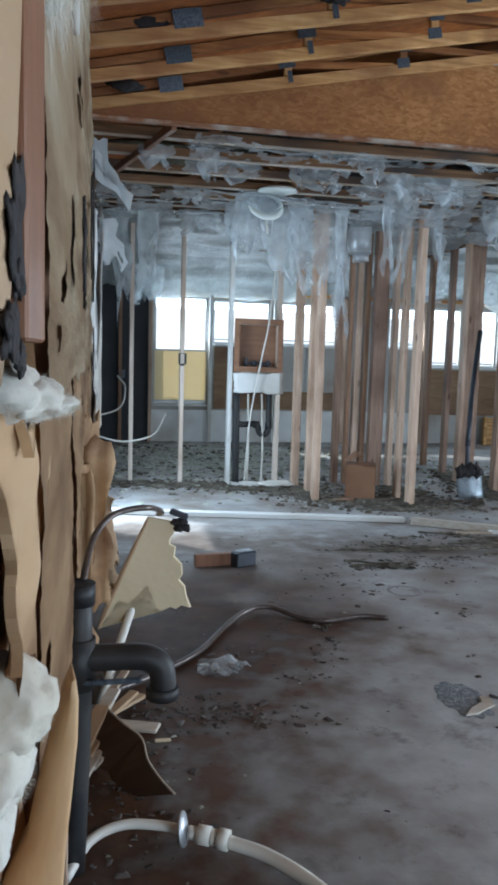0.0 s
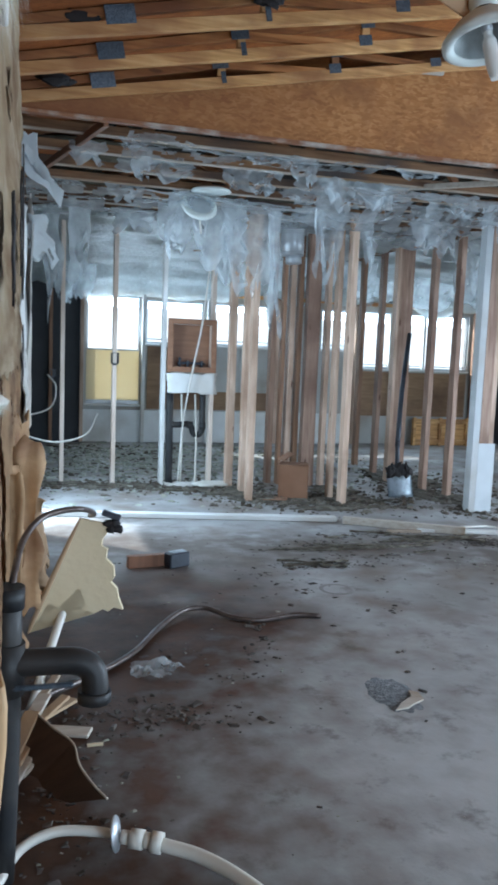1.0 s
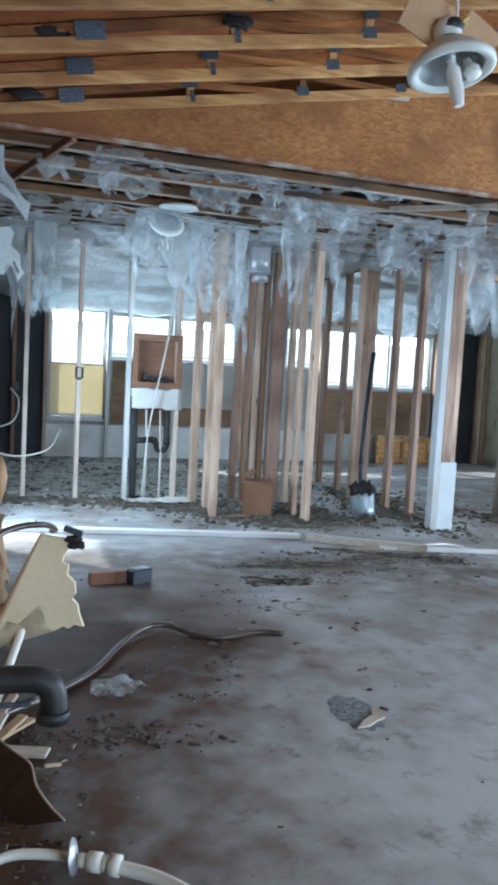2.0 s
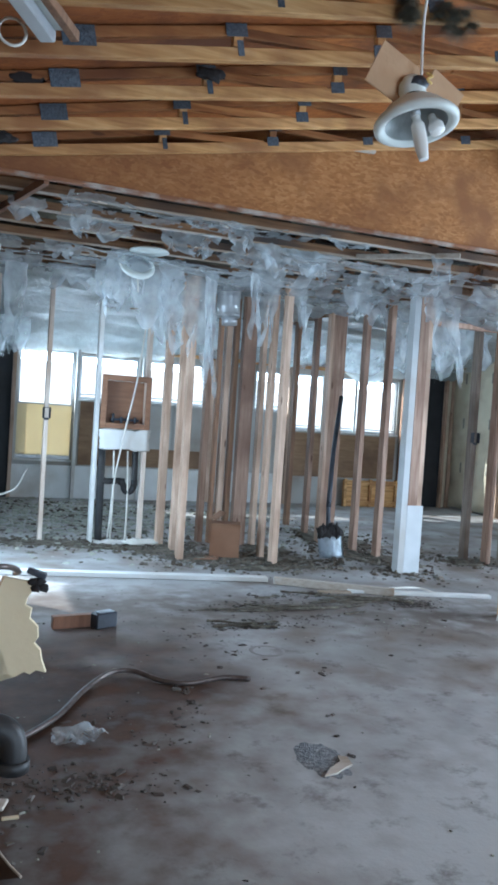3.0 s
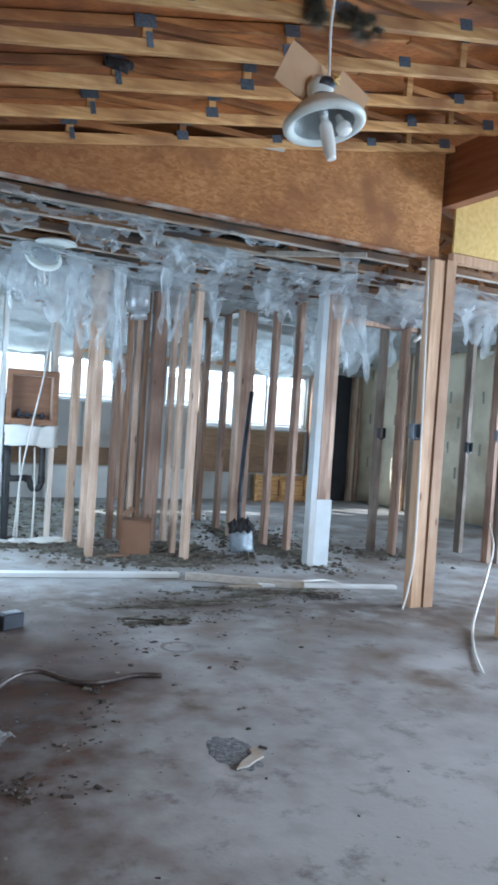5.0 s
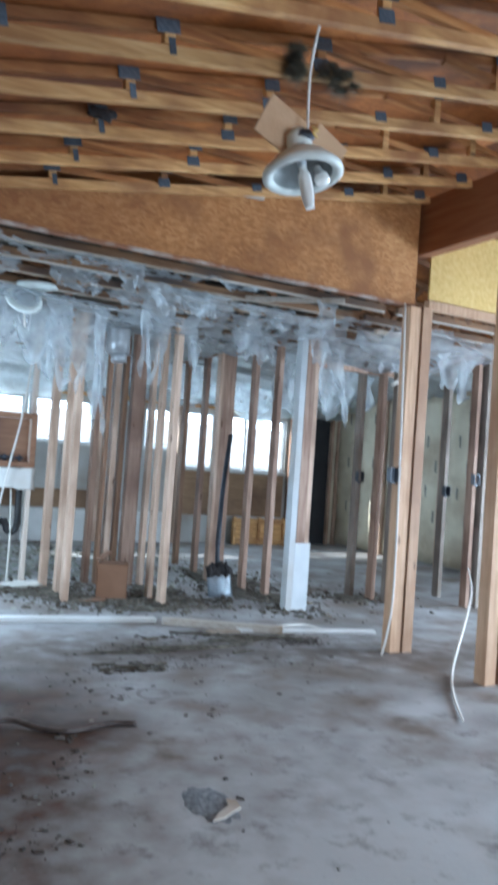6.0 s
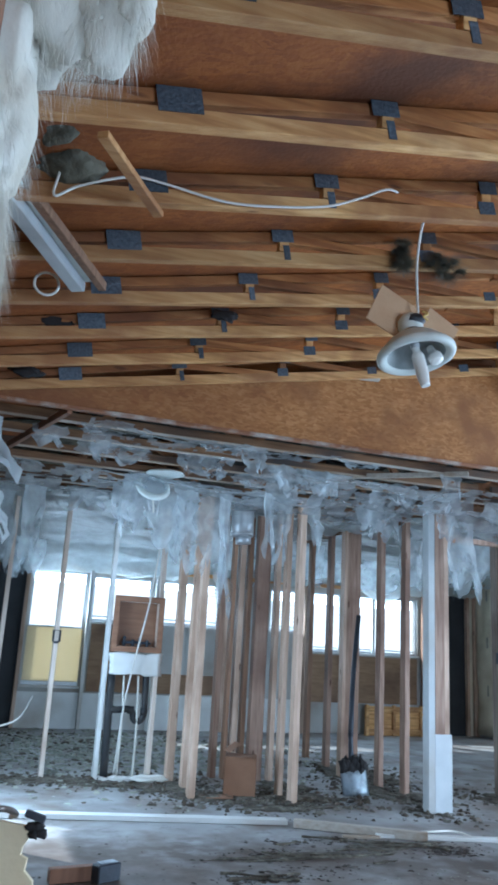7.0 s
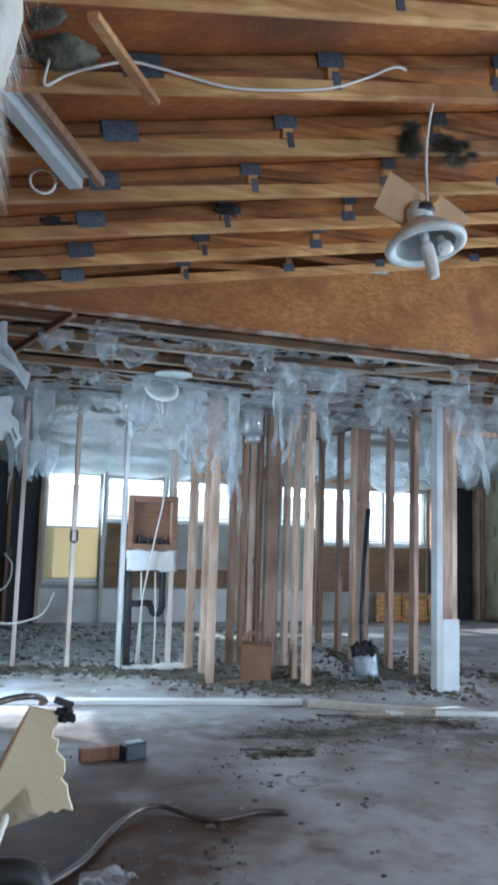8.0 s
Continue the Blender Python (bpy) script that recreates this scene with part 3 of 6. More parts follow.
for k in [k for k in range(1, 33) if k not in (15, 16, 17)]:
    copy_thing(other, pose(2 * XR, Y0 + 0.3 + TRUSS * k, 0, 0, 0, 180))

# ---- stud walls ----
bath = thing("bathroom_wall", "bare pine stud wall with a plumbing bay", "wall frame")
for x, y in ((0.272, 7.36), (0.735, 7.24), (1.175, 7.14), (1.63, 7.12)):
    stud(bath, x, y, 2.45, material=WHITE if x == 1.175 else PINE_PALE)
closet = thing("closet_wall", "bare pine studs of a short partition", "wall frame")
for x, y, w in ((1.79, 6.98, 0.065), (1.845, 6.70, 0.045), (1.81, 6.33, 0.055)):
    stud(closet, x, y, 2.45, w)
flue = thing("furnace_wall", "weathered studs round the furnace closet", "wall frame")
for x, y, w, m in ((2.250, 7.22, 0.055, PINE_PINK), (2.333, 7.15, 0.035, PINE_DARK), (2.405, 7.13, 0.055, None), (2.475, 7.10, 0.04, PINE_DARK), (2.59, 7.05, 0.13, PINE_PINK), (2.725, 7.00, 0.045, None)):
    stud(flue, x, y, 2.45, w, material=m)
hall = thing("hall_wall", "bare pine studs along the hallway", "wall frame")
for x, y, w in ((2.56, 6.34, 0.042), (2.59, 6.12, 0.055)):
    stud(hall, x, y, 2.45, w)
centre = thing("centre_wall", "bare pine studs of the centre wall", "wall frame")
for x, y, w, m in ((3.70, 8.4, 0.05, PINE_DARK), (3.655, 7.78, 0.05, PINE_PINK), (3.68, 6.70, 0.05, PINE_PINK), (3.76, 6.38, 0.05, PINE_PINK)):
    stud(centre, x, y, 2.45, w, material=m)
big = thing("centre_post", "wide weathered post beside a pale stud", "post")
stud(big, 3.665, 7.28, 2.45, 0.15, 0.09, material=PINE_PINK)
stud(big, 3.555, 7.24, 2.40, 0.035, 0.09)
white_post = thing("white_post", "doubled pine stud with white painted board on one side", "post")
stud(white_post, 3.575, 5.69, 2.40, 0.06, 0.09, material=OLD_WHITE, name="painted_board")
stud(white_post, 3.672, 5.72, 2.44, 0.09, 0.09, name="stud", material=PINE_PINK)
stud(white_post, 3.747, 5.74, 2.44, 0.05, 0.09, name="stud")
part("painted_foot", box((3.621, 5.668, 0), (3.775, 5.674, 0.58)), OLD_WHITE, white_post, "white painted lower part")
other_wall = thing("bedroom_wall", "bare studs of a partition in the other half", "wall frame")
for x, y, m in ((4.62, 6.20, PINE_GREY), (4.74, 6.02, PINE_PINK), (4.80, 5.86, PINE_GREY), (5.65, 6.08, PINE_GREY), (5.52, 5.55, PINE_PINK), (5.60, 5.50, PINE_GREY)):
    stud(other_wall, x, y, 2.45, 0.05, material=m)
part("top_plate", box((3.85, 6.05, 2.20), (4.95, 6.12, 2.245)), PINE_PINK, other_wall)

# ---- more surfaces ----
KRAFT = mat("kraft_paper", [(0.33, 0.195, 0.095), (0.47, 0.305, 0.165), (0.54, 0.37, 0.215)], 5.0, (1, 0.3, 1.2), 0.75, 0.4, 25, stain=(0.22, 0.115, 0.055), stain_scale=4)
WALLBOARD = mat("torn_wallboard", [(0.34, 0.225, 0.135), (0.42, 0.295, 0.185), (0.47, 0.35, 0.235)], 4.0, (1, 0.3, 1.2), 0.85, 0.3, 30, stain=(0.38, 0.25, 0.14), stain_scale=4)
CREAM = mat("cream_board", [(0.66, 0.55, 0.36), (0.74, 0.64, 0.45)], 5.0, (1, 1, 1), 0.7, 0.15, 40)
FACING = mat("insulation_facing", [(0.60, 0.55, 0.41), (0.74, 0.69, 0.54)], 3.0, (1, 1, 1), 0.7, 0.3, 12, stain=(0.45, 0.38, 0.27), stain_scale=2)
SOOT = mat("scorched_paper", [(0.010, 0.009, 0.010), (0.035, 0.030, 0.030)], 14.0, (1, 1, 1), 0.9, 0.5, 40)
REDWOOD = mat("red_brown_wood", [(0.17, 0.072, 0.036), (0.26, 0.12, 0.062)], 4.0, (10, 10, 1), 0.55, 0.2, 20)
CABINET = mat("cabinet_wood", [(0.20, 0.095, 0.05), (0.31, 0.16, 0.09)], 4.0, (1, 8, 8), 0.5, 0.1, 30)
DARK_BOX = mat("dark_plastic", [(0.02, 0.025, 0.035), (0.05, 0.06, 0.08)], 8.0, rough=0.5)
BLUE_BOX = mat("blue_grey_plastic", [(0.12, 0.15, 0.19), (0.18, 0.21, 0.25)], 8.0, rough=0.5)
CABLE = mat("white_cable_sheath", [(0.62, 0.60, 0.55), (0.72, 0.70, 0.66)], 6.0, rough=0.45, bump=0)
COPPER_HOSE = mat("brown_hose", [(0.07, 0.055, 0.05), (0.15, 0.12, 0.11)], 30.0, rough=0.35, metal=0.4)
ENAMEL = mat("white_enamel", [(0.66, 0.72, 0.70), (0.74, 0.79, 0.77)], 5.0, rough=0.5, bump=0.02, stain=(0.58, 0.60, 0.57), stain_scale=6)
LAMP_GLASS = mat("frosted_bulb", [(0.78, 0.78, 0.75), (0.84, 0.84, 0.82)], 5.0, rough=0.25, bump=0)
FLUFF = mat("white_glass_wool", [(0.52, 0.50, 0.44), (0.70, 0.68, 0.62)], 9.0, rough=0.95, bump=0.35, fine=30, stain=(0.56, 0.51, 0.41), stain_scale=5)
GREY_FLUFF = mat("grey_wool", [(0.06, 0.058, 0.045), (0.17, 0.16, 0.12)], 12.0, rough=0.95, bump=0.9, fine=40)
SLATE = mat("shovel_steel", [(0.34, 0.40, 0.46), (0.52, 0.58, 0.63)], 9.0, rough=0.45, metal=0.5, stain=(0.10, 0.11, 0.12), stain_scale=8)


def chunk_material(name, colours):
    m = bpy.data.materials.new(name)
    m.use_nodes = True
    n, l = m.node_tree.nodes, m.node_tree.links
    b = n["Principled BSDF"]
    b.inputs["Roughness"].default_value = 0.92
    g = n.new("ShaderNodeNewGeometry")
    r = n.new("ShaderNodeValToRGB")
    els = r.color_ramp.elements
    els[0].color, els[1].color = (*colours[0], 1), (*colours[-1], 1)
    for i, c in enumerate(colours[1:-1]):
        els.new((i + 1) / (len(colours) - 1)).color = (*c, 1)
    l.new(g.outputs["Random Per Island"], r.inputs[0])
    t = n.new("ShaderNodeTexNoise")
    t.inputs["Scale"].default_value = 60.0
    mx = n.new("ShaderNodeMix")
    mx.data_type, mx.blend_type = 'RGBA', 'MULTIPLY'
    mx.inputs["Factor"].default_value = 0.6
    l.new(r.outputs[0], mx.inputs["A"])
    l.new(t.outputs["Color"], mx.inputs["B"])
    l.new(mx.outputs["Result"], b.inputs["Base Color"])
    return m


RUBBLE = chunk_material("rubble", [(0.07, 0.058, 0.045), (0.15, 0.125, 0.10), (0.20, 0.18, 0.145), (0.09, 0.065, 0.042), (0.30, 0.28, 0.24)])
LITTER = chunk_material("wool_litter", [(0.34, 0.35, 0.29), (0.48, 0.49, 0.42), (0.58, 0.59, 0.52), (0.40, 0.39, 0.32)])
CLODS = chunk_material("dirt_clods", [(0.06, 0.050, 0.043), (0.12, 0.10, 0.088), (0.20, 0.18, 0.165)])


def milky_material():
    m = POLY.copy()
    m.name = "milky_ceiling_film"
    m.node_tree.nodes["Principled BSDF"].inputs["Base Color"].default_value = (0.76, 0.87, 0.89, 1)
    for node in m.node_tree.nodes:
        if node.type == 'MAP_RANGE':
            node.inputs["To Min"].default_value, node.inputs["To Max"].default_value = 0.72, 0.95
    return m


MILKY = milky_material()

# ---- shape helpers for torn and soft things ----
def ragged(axis, at, a0, a1, z0, z1, seed, thick=0.012, tear=0.05, wave=0.012, na=10, nz=14, lean=0.0):
    """A torn board or paper standing at x = at (axis 'x', along y) or y = at (axis 'y', along x), with ragged edges and real thickness."""
    bm = bmesh.new()
    front, back = [], []
    for i in range(na + 1):
        f, k = [], []
        for j in range(nz + 1):
            u, v = i / na, j / nz
            edge_a = tear * noise.noise(Vector((seed, v * 5.0, 1.0 if i else 4.0))) if i in (0, na) else 0.0
            edge_z = tear * 1.5 * noise.noise(Vector((u * 5.0, seed, 2.0 if j else 6.0))) if j in (0, nz) else 0.0
            a = a0 + (a1 - a0) * u + edge_a
            z = z0 + (z1 - z0) * v + edge_z
            off = wave * noise.noise(Vector((u * 2.5 + seed, v * 3.0, seed * 0.7))) * 2 + lean * v
            p, q = ((at + off, a, z), (at + off - thick, a, z)) if axis == 'x' else ((a, at + off, z), (a, at + off + thick, z))
            f.append(bm.verts.new(p))
            k.append(bm.verts.new(q))
        front.append(f)
        back.append(k)
    for i in range(na):
        for j in range(nz):
            for g, flip in ((front, False), (back, True)):
                vs = (g[i][j], g[i + 1][j], g[i + 1][j + 1], g[i][j + 1])
                fc = bm.faces.new(vs[::-1] if flip else vs)
                fc.smooth = True
    for i in range(na):
        bm.faces.new((front[i][0], back[i][0], back[i + 1][0], front[i + 1][0]))
        bm.faces.new((front[i + 1][nz], back[i + 1][nz], back[i][nz], front[i][nz]))
    for j in range(nz):
        bm.faces.new((front[0][j + 1], back[0][j + 1], back[0][j], front[0][j]))
        bm.faces.new((front[na][j], back[na][j], back[na][j + 1], front[na][j + 1]))
    bmesh.ops.recalc_face_normals(bm, faces=bm.faces)
    return bm


def add_lump(bm, centre, size, seed, rough=0.45, subdiv=3):
    made = bmesh.ops.create_icosphere(bm, subdivisions=subdiv, radius=1.0)
    for v in made["verts"]:
        n = v.co.normalized()
        k = 1 + rough * noise.noise(n * 1.6 + Vector((seed, 0, 0))) + 0.5 * rough * noise.noise(n * 4.5 + Vector((0, seed, 0))) + 0.25 * rough * noise.noise(n * 11 + Vector((0, 0, seed)))
        v.co = Vector(centre) + Vector((n.x * size[0], n.y * size[1], n.z * size[2])) * k
    for f in bm.faces:
        f.smooth = True


def add_fibres(bm, centre, size, count, length, rng, droop=0.4, width=0.0003):
    """Thin curved strips standing out of a lump of wool."""
    for _ in range(count):
        d = Vector((rng.gauss(0, 1), rng.gauss(0, 1), rng.gauss(0, 1))).normalized()
        p = Vector(centre) + Vector((d.x * size[0], d.y * size[1], d.z * size[2])) * rng.uniform(0.75, 1.05)
        way = (d + 0.7 * Vector((rng.gauss(0, 1), rng.gauss(0, 1), rng.gauss(0, 1)))).normalized()
        side = way.orthogonal().normalized() * width * rng.uniform(0.6, 1.8)
        ln = length * rng.uniform(0.4, 1.3)
        prev = [bm.verts.new(p - side), bm.verts.new(p + side)]
        for s in (0.5, 1.0):
            q = p + way * ln * s - Vector((0, 0, droop * ln * s * s))
            w = side * (1 - 0.8 * s)
            nxt = [bm.verts.new(q - w), bm.verts.new(q + w)]
            bm.faces.new((prev[0], prev[1], nxt[1], nxt[0]))
            prev = nxt


def wool(name, label, lumps, seed, fibres=300, length=0.05, material=None, droop=0.4, width=0.0003):
    """A tuft of insulation wool: lumps (centre, size) under loose fibres."""
    rng = random.Random(seed)
    ob = thing(name, label, "insulation")
    bm = bmesh.new()
    for i, (c, s) in enumerate(lumps):
        add_lump(bm, c, s, seed + i * 3.7, 0.24, 4)
    tagged(part("wool", bm, material or FLUFF, ob), kind="stuff")
    bm = bmesh.new()
    for c, s in lumps:
        add_fibres(bm, c, s, fibres // len(lumps), length, rng, droop, width)
    part("loose_fuzz", bm, material or FLUFF, ob)
    return ob


def scatter(name, label, spots, material, seed, size=(0.01, 0.05), flat=0.5, category="debris"):
    """Many small broken bits on the floor, in one piece: spots are (x, y, spread x, spread y, count)."""
    rng = random.Random(seed)
    verts, faces = [], []
    shape = [(-1, -1, 0), (1, -1, 0), (1, 1, 0), (-1, 1, 0), (-0.6, -0.5, 1), (0.7, -0.6, 1), (0.5, 0.6, 1), (-0.7, 0.5, 1)]
    quads = [(0, 1, 5, 4), (1, 2, 6, 5), (2, 3, 7, 6), (3, 0, 4, 7), (4, 5, 6, 7)]
    for x, y, sx, sy, count in spots:
        for _ in range(count):
            cx, cy = rng.gauss(x, sx), rng.gauss(y, sy)
            r = size[0] * (size[1] / size[0]) ** (rng.random() ** 1.6)
            el, h, a = rng.uniform(0.5, 2.2), r * rng.uniform(0.25, 1.0) * flat, rng.uniform(0, 6.28)
            k = len(verts)
            for px, py, pz in shape:
                px, py = px * r * el + rng.gauss(0, r * 0.3), py * r + rng.gauss(0, r * 0.3)
                verts.append((cx + px * math.cos(a) - py * math.sin(a), cy + px * math.sin(a) + py * math.cos(a), 0.001 + pz * h * rng.uniform(0.5, 1.5)))
            faces += [tuple(k + i for i in q) for q in quads]
    me = bpy.data.meshes.new(name)
    me.from_pydata(verts, [], faces)
    me.materials.append(material)
    return tagged(new(name, me), label, category, kind="stuff")


def film_flat(x0, x1, y0, y1, z, seed, sag=0.06, holes=0.45, nu=26, nv=26, end_drop=0.0):
    """A film stapled under the chords: sagging, torn through, and dropping at its far end."""
    bm = bmesh.new()
    grid = []
    for i in range(nu + 1):
        row = []
        for j in range(nv + 1):
            u, v = i / nu, j / nv
            p = Vector((x0 + (x1 - x0) * u, y0 + (y1 - y0) * v, z))
            p.z -= sag * (0.25 + abs(math.sin(math.pi * (p.y - 4.62) / 0.4064))) * (0.8 + noise.noise(Vector((p.x * 1.7, p.y * 1.3, seed)))) + 0.02 * noise.noise(Vector((p.x * 6, p.y * 6, seed)))
            p.z -= end_drop * max(0.0, (v - 0.72) / 0.28) ** 1.6 * (0.8 + 0.35 * noise.noise(Vector((p.x * 2.3, 0.4, seed))))
            row.append(bm.verts.new(p))
        grid.append(row)
    for i in range(nu):
        for j in range(nv):
            if noise.noise(Vector((i * 0.33, j * 0.33, seed * 2.3))) > holes:
                continue
            f = bm.faces.new((grid[i][j], grid[i + 1][j], grid[i + 1][j + 1], grid[i][j + 1]))
            f.smooth = True
    return bm


def plastic(bm, label, material=None, group="torn plastic sheets"):
    return solo("plastic_sheet", bm, material or POLY, label, "plastic sheet", group)


# ---- far wall: windows, boards and doors ----
GLASS = bpy.data.materials.new("window_glass")
GLASS.use_nodes = True
gb = GLASS.node_tree.nodes["Principled BSDF"]
gb.inputs["Transmission Weight"].default_value, gb.inputs["Roughness"].default_value, gb.inputs["IOR"].default_value = 1.0, 0.0, 1.02


def window(number, x0, x1, z0, z1, bars=()):
    w = thing("window_%d" % number, "bare aluminium window full of bright daylight", "window", kind="structure")
    fr = bmesh.new()
    for a, b in (((x0, z0), (x1, z0)), ((x0, z1), (x1, z1)), ((x0, z0), (x0, z1)), ((x1, z0), (x1, z1))):
        add_beam(fr, (a[0], Y1 + 0.05, a[1]), (b[0], Y1 + 0.05, b[1]), 0.05, 0.03, (0, 1, 0.001))
    part("window_frame", fr, METAL, w)
    for z in bars:
        part("rail", beam((x0, Y1 + 0.045, z), (x1, Y1 + 0.045, z), 0.03, 0.02), METAL, w)
    pane = part("pane", box((x0, Y1 + 0.055, z0), (x1, Y1 + 0.059, z1)), GLASS, w)
    pane.visible_shadow = False
    part("sill", box((x0 - 0.02, Y1 - 0.03, z0 - 0.03), (x1 + 0.02, Y1 + 0.02, z0 - 0.005), 0.004), WHITE, w)


for i, h in enumerate(FAR_HOLES):
    window(i + 1, *h, bars=(h[2] + 0.06,) if i < 4 else (h[2] + 0.05,))
for x in (5.16, 5.72):
    part("mullion", box((x - 0.02, Y1 + 0.0, 1.13), (x + 0.02, Y1 + 0.06, 1.96)), WHITE, bpy.data.objects["window_5"])


for x0, x1, z0, z1 in ((2.93, 3.27, 1.42, 1.93), (4.06, 4.49, 1.42, 1.93)):
    blind = thing("window_blind", "bent white slat blind half covering the window", "blind", group="window blinds")
    for k in range(11):
        z = z0 + (z1 - z0) * k / 11
        slat = part("slat", box((x0, -0.012, -0.001), (x1, 0.012, 0.001)), WHITE, blind)
        slat.matrix_basis = pose(0, Y1 + 0.02, z, 35, 0, 0)


def board_panel(label, x0, x1, z0, z1, material, proud=0.02, category="panel", seams=()):
    ob = thing("wall_panel", label, category, kind="structure")
    edges = [x0, *seams, x1]
    for a, b in zip(edges, edges[1:]):
        part("board", box((a + 0.003, Y1 - proud, z0), (b - 0.003, Y1 - 0.002, z1), 0.003), material, ob)
    return ob


SUNBOARD = mat("yellow_wall_board", [(0.76, 0.68, 0.47), (0.83, 0.75, 0.56)], 3.0, rough=0.7)
nt = SUNBOARD.node_tree
thin = nt.nodes.new("ShaderNodeBsdfTranslucent")
thin.inputs["Color"].default_value = (0.92, 0.85, 0.64, 1)
both = nt.nodes.new("ShaderNodeMixShader")
both.inputs[0].default_value = 0.42
nt.links.new(nt.nodes["Principled BSDF"].outputs[0], both.inputs[1])
nt.links.new(thin.outputs[0], both.inputs[2])
nt.links.new(both.outputs[0], nt.nodes["Material Output"].inputs["Surface"])
shade = thing("roller_blind", "yellowed cloth blind over the lower half of a window", "blind")
part("cloth", box((0.705, Y1 + 0.02, 0.57), (1.415, Y1 + 0.023, 1.25)), SUNBOARD, shade)
part("rail", beam((0.70, Y1 + 0.015, 1.255), (1.42, Y1 + 0.015, 1.255), 0.02, 0.022), METAL, shade)
part("rail", beam((0.70, Y1 + 0.015, 0.56), (1.42, Y1 + 0.015, 0.56), 0.02, 0.022), METAL, shade)
board_panel("brown fibreboard strip under the windows", 1.52, 1.86, 0.46, 1.32, BROWN_BOARD, 0.02)
board_panel("grey board panels under the windows", 1.87, 3.30, 0.72, 1.32, GREY_WALL, 0.02, seams=(2.32, 2.83))
board_panel("brown board strip under grey panels", 1.87, 3.30, 0.46, 0.715, BROWN_BOARD, 0.022)
board_panel("white painted low wall below the windows", 0.64, 4.6, 0.0, 0.44, WHITE, 0.04)
board_panel("brown fibreboard below the wide window", 4.66, 6.46, 0.42, 1.08, BROWN_BOARD, 0.02, seams=(5.3, 5.9))
board_panel("black papered wall bay", -0.15, 0.62, 0.0, 2.35, BLACK, 0.03, seams=(0.25,))
board_panel("black papered bay beside bare studs", 6.92, 7.30, 0.0, 2.2, BLACK, 0.03)
board_panel("cream insulation facing in a wall bay", 7.31, 7.50, 0.0, 2.25, FACING, 0.03)
frame_studs = thing("window_studs", "bare pine studs round the far windows", "wall frame")
for x, m in ((0.64, PINE_Z), (0.24, PINE_DARK), (1.46, WHITE), (2.36, WHITE), (3.36, PINE_Z), (3.95, WHITE), (4.57, PINE_Z), (6.53, PINE_DARK), (6.60, PINE_Z), (6.90, PINE_Z), (7.31, PINE_Z)):
    stud(frame_studs, x, Y1 - 0.075, 2.45, 0.045, 0.07, material=m)
part("top_plate", box((0.6, Y1 - 0.11, 2.03), (6.6, Y1 - 0.07, 2.08)), PINE_X, frame_studs)
crate = thing("window_bench", "low yellow pine frame against the far wall", "bench")
for z in (0.06, 0.36):
    part("rail", beam((5.5, 10.40, z), (6.42, 10.40, z), 0.03, 0.06), PINE_X, crate)
for x in (5.52, 5.95, 6.40):
    part("upright", box((x - 0.02, 10.38, 0), (x + 0.02, 10.42, 0.42)), PINE_X, crate)
part("back_board", box((5.5, 10.43, 0), (6.42, 10.445, 0.40)), PINE_X, crate)

PRINT = mat("faded_ink", [(0.20, 0.20, 0.17), (0.34, 0.33, 0.28)], 20.0, rough=0.8)
east = thing("insulated_wall", "cream faced insulation between bare studs, with faded print", "wall", kind="structure")
for k in range(10):
    y = 4.39 + 0.62 * k
    part("insulation_facing", ragged('x', X1 - 0.03, y, y + 0.56, 0.03, 2.4, 3.3 + k, 0.02, 0.01, 0.02), FACING, east)
    part("stud", box((X1 - 0.09, y + 0.57, 0), (X1 - 0.005, y + 0.61, 2.5)), PINE_Z, east)
    for z in (0.6, 0.95, 1.3, 1.65, 2.0):
        part("faded_print", box((X1 - 0.058, y + 0.16 + 0.1 * math.sin(9 * z + k), z), (X1 - 0.056, y + 0.20 + 0.1 * math.sin(9 * z + k), z + 0.16)), PRINT, east)

# ---- ceiling film beyond the header ----
plastic(film_flat(-0.12, 3.60, 6.75, 10.55, 2.44, 2.1, 0.06, 0.60, 40, 40, 0.46), "milky plastic ceiling film sagging towards the windows", MILKY, "ceiling film")
plastic(film_flat(3.72, 7.45, 6.0, 10.55, 2.44, 5.4, 0.09, 0.58, 40, 40, 0.42), "milky plastic ceiling film over the other half", MILKY, "ceiling film")
plastic(film_flat(-0.05, 1.2, 5.75, 6.9, 2.435, 7.7, 0.05, 0.14, 40, 36), "torn plastic film under the chords")
plastic(film_flat(1.0, 2.4, 5.6, 6.9, 2.43, 9.1, 0.07, 0.16, 44, 40), "torn plastic film under the chords")
plastic(film_flat(2.0, 3.6, 4.75, 6.8, 2.435, 11.3, 0.10, 0.14, 50, 60), "torn plastic film under the chords")
plastic(film_flat(0.5, 2.1, 4.35, 4.75, 2.44, 12.9, 0.05, 0.06, 56, 20), "torn plastic film under the chords")
plastic(film_flat(3.7, 5.6, 4.4, 6.2, 2.40, 14.2, 0.14, 0.25), "torn plastic film over the opening")

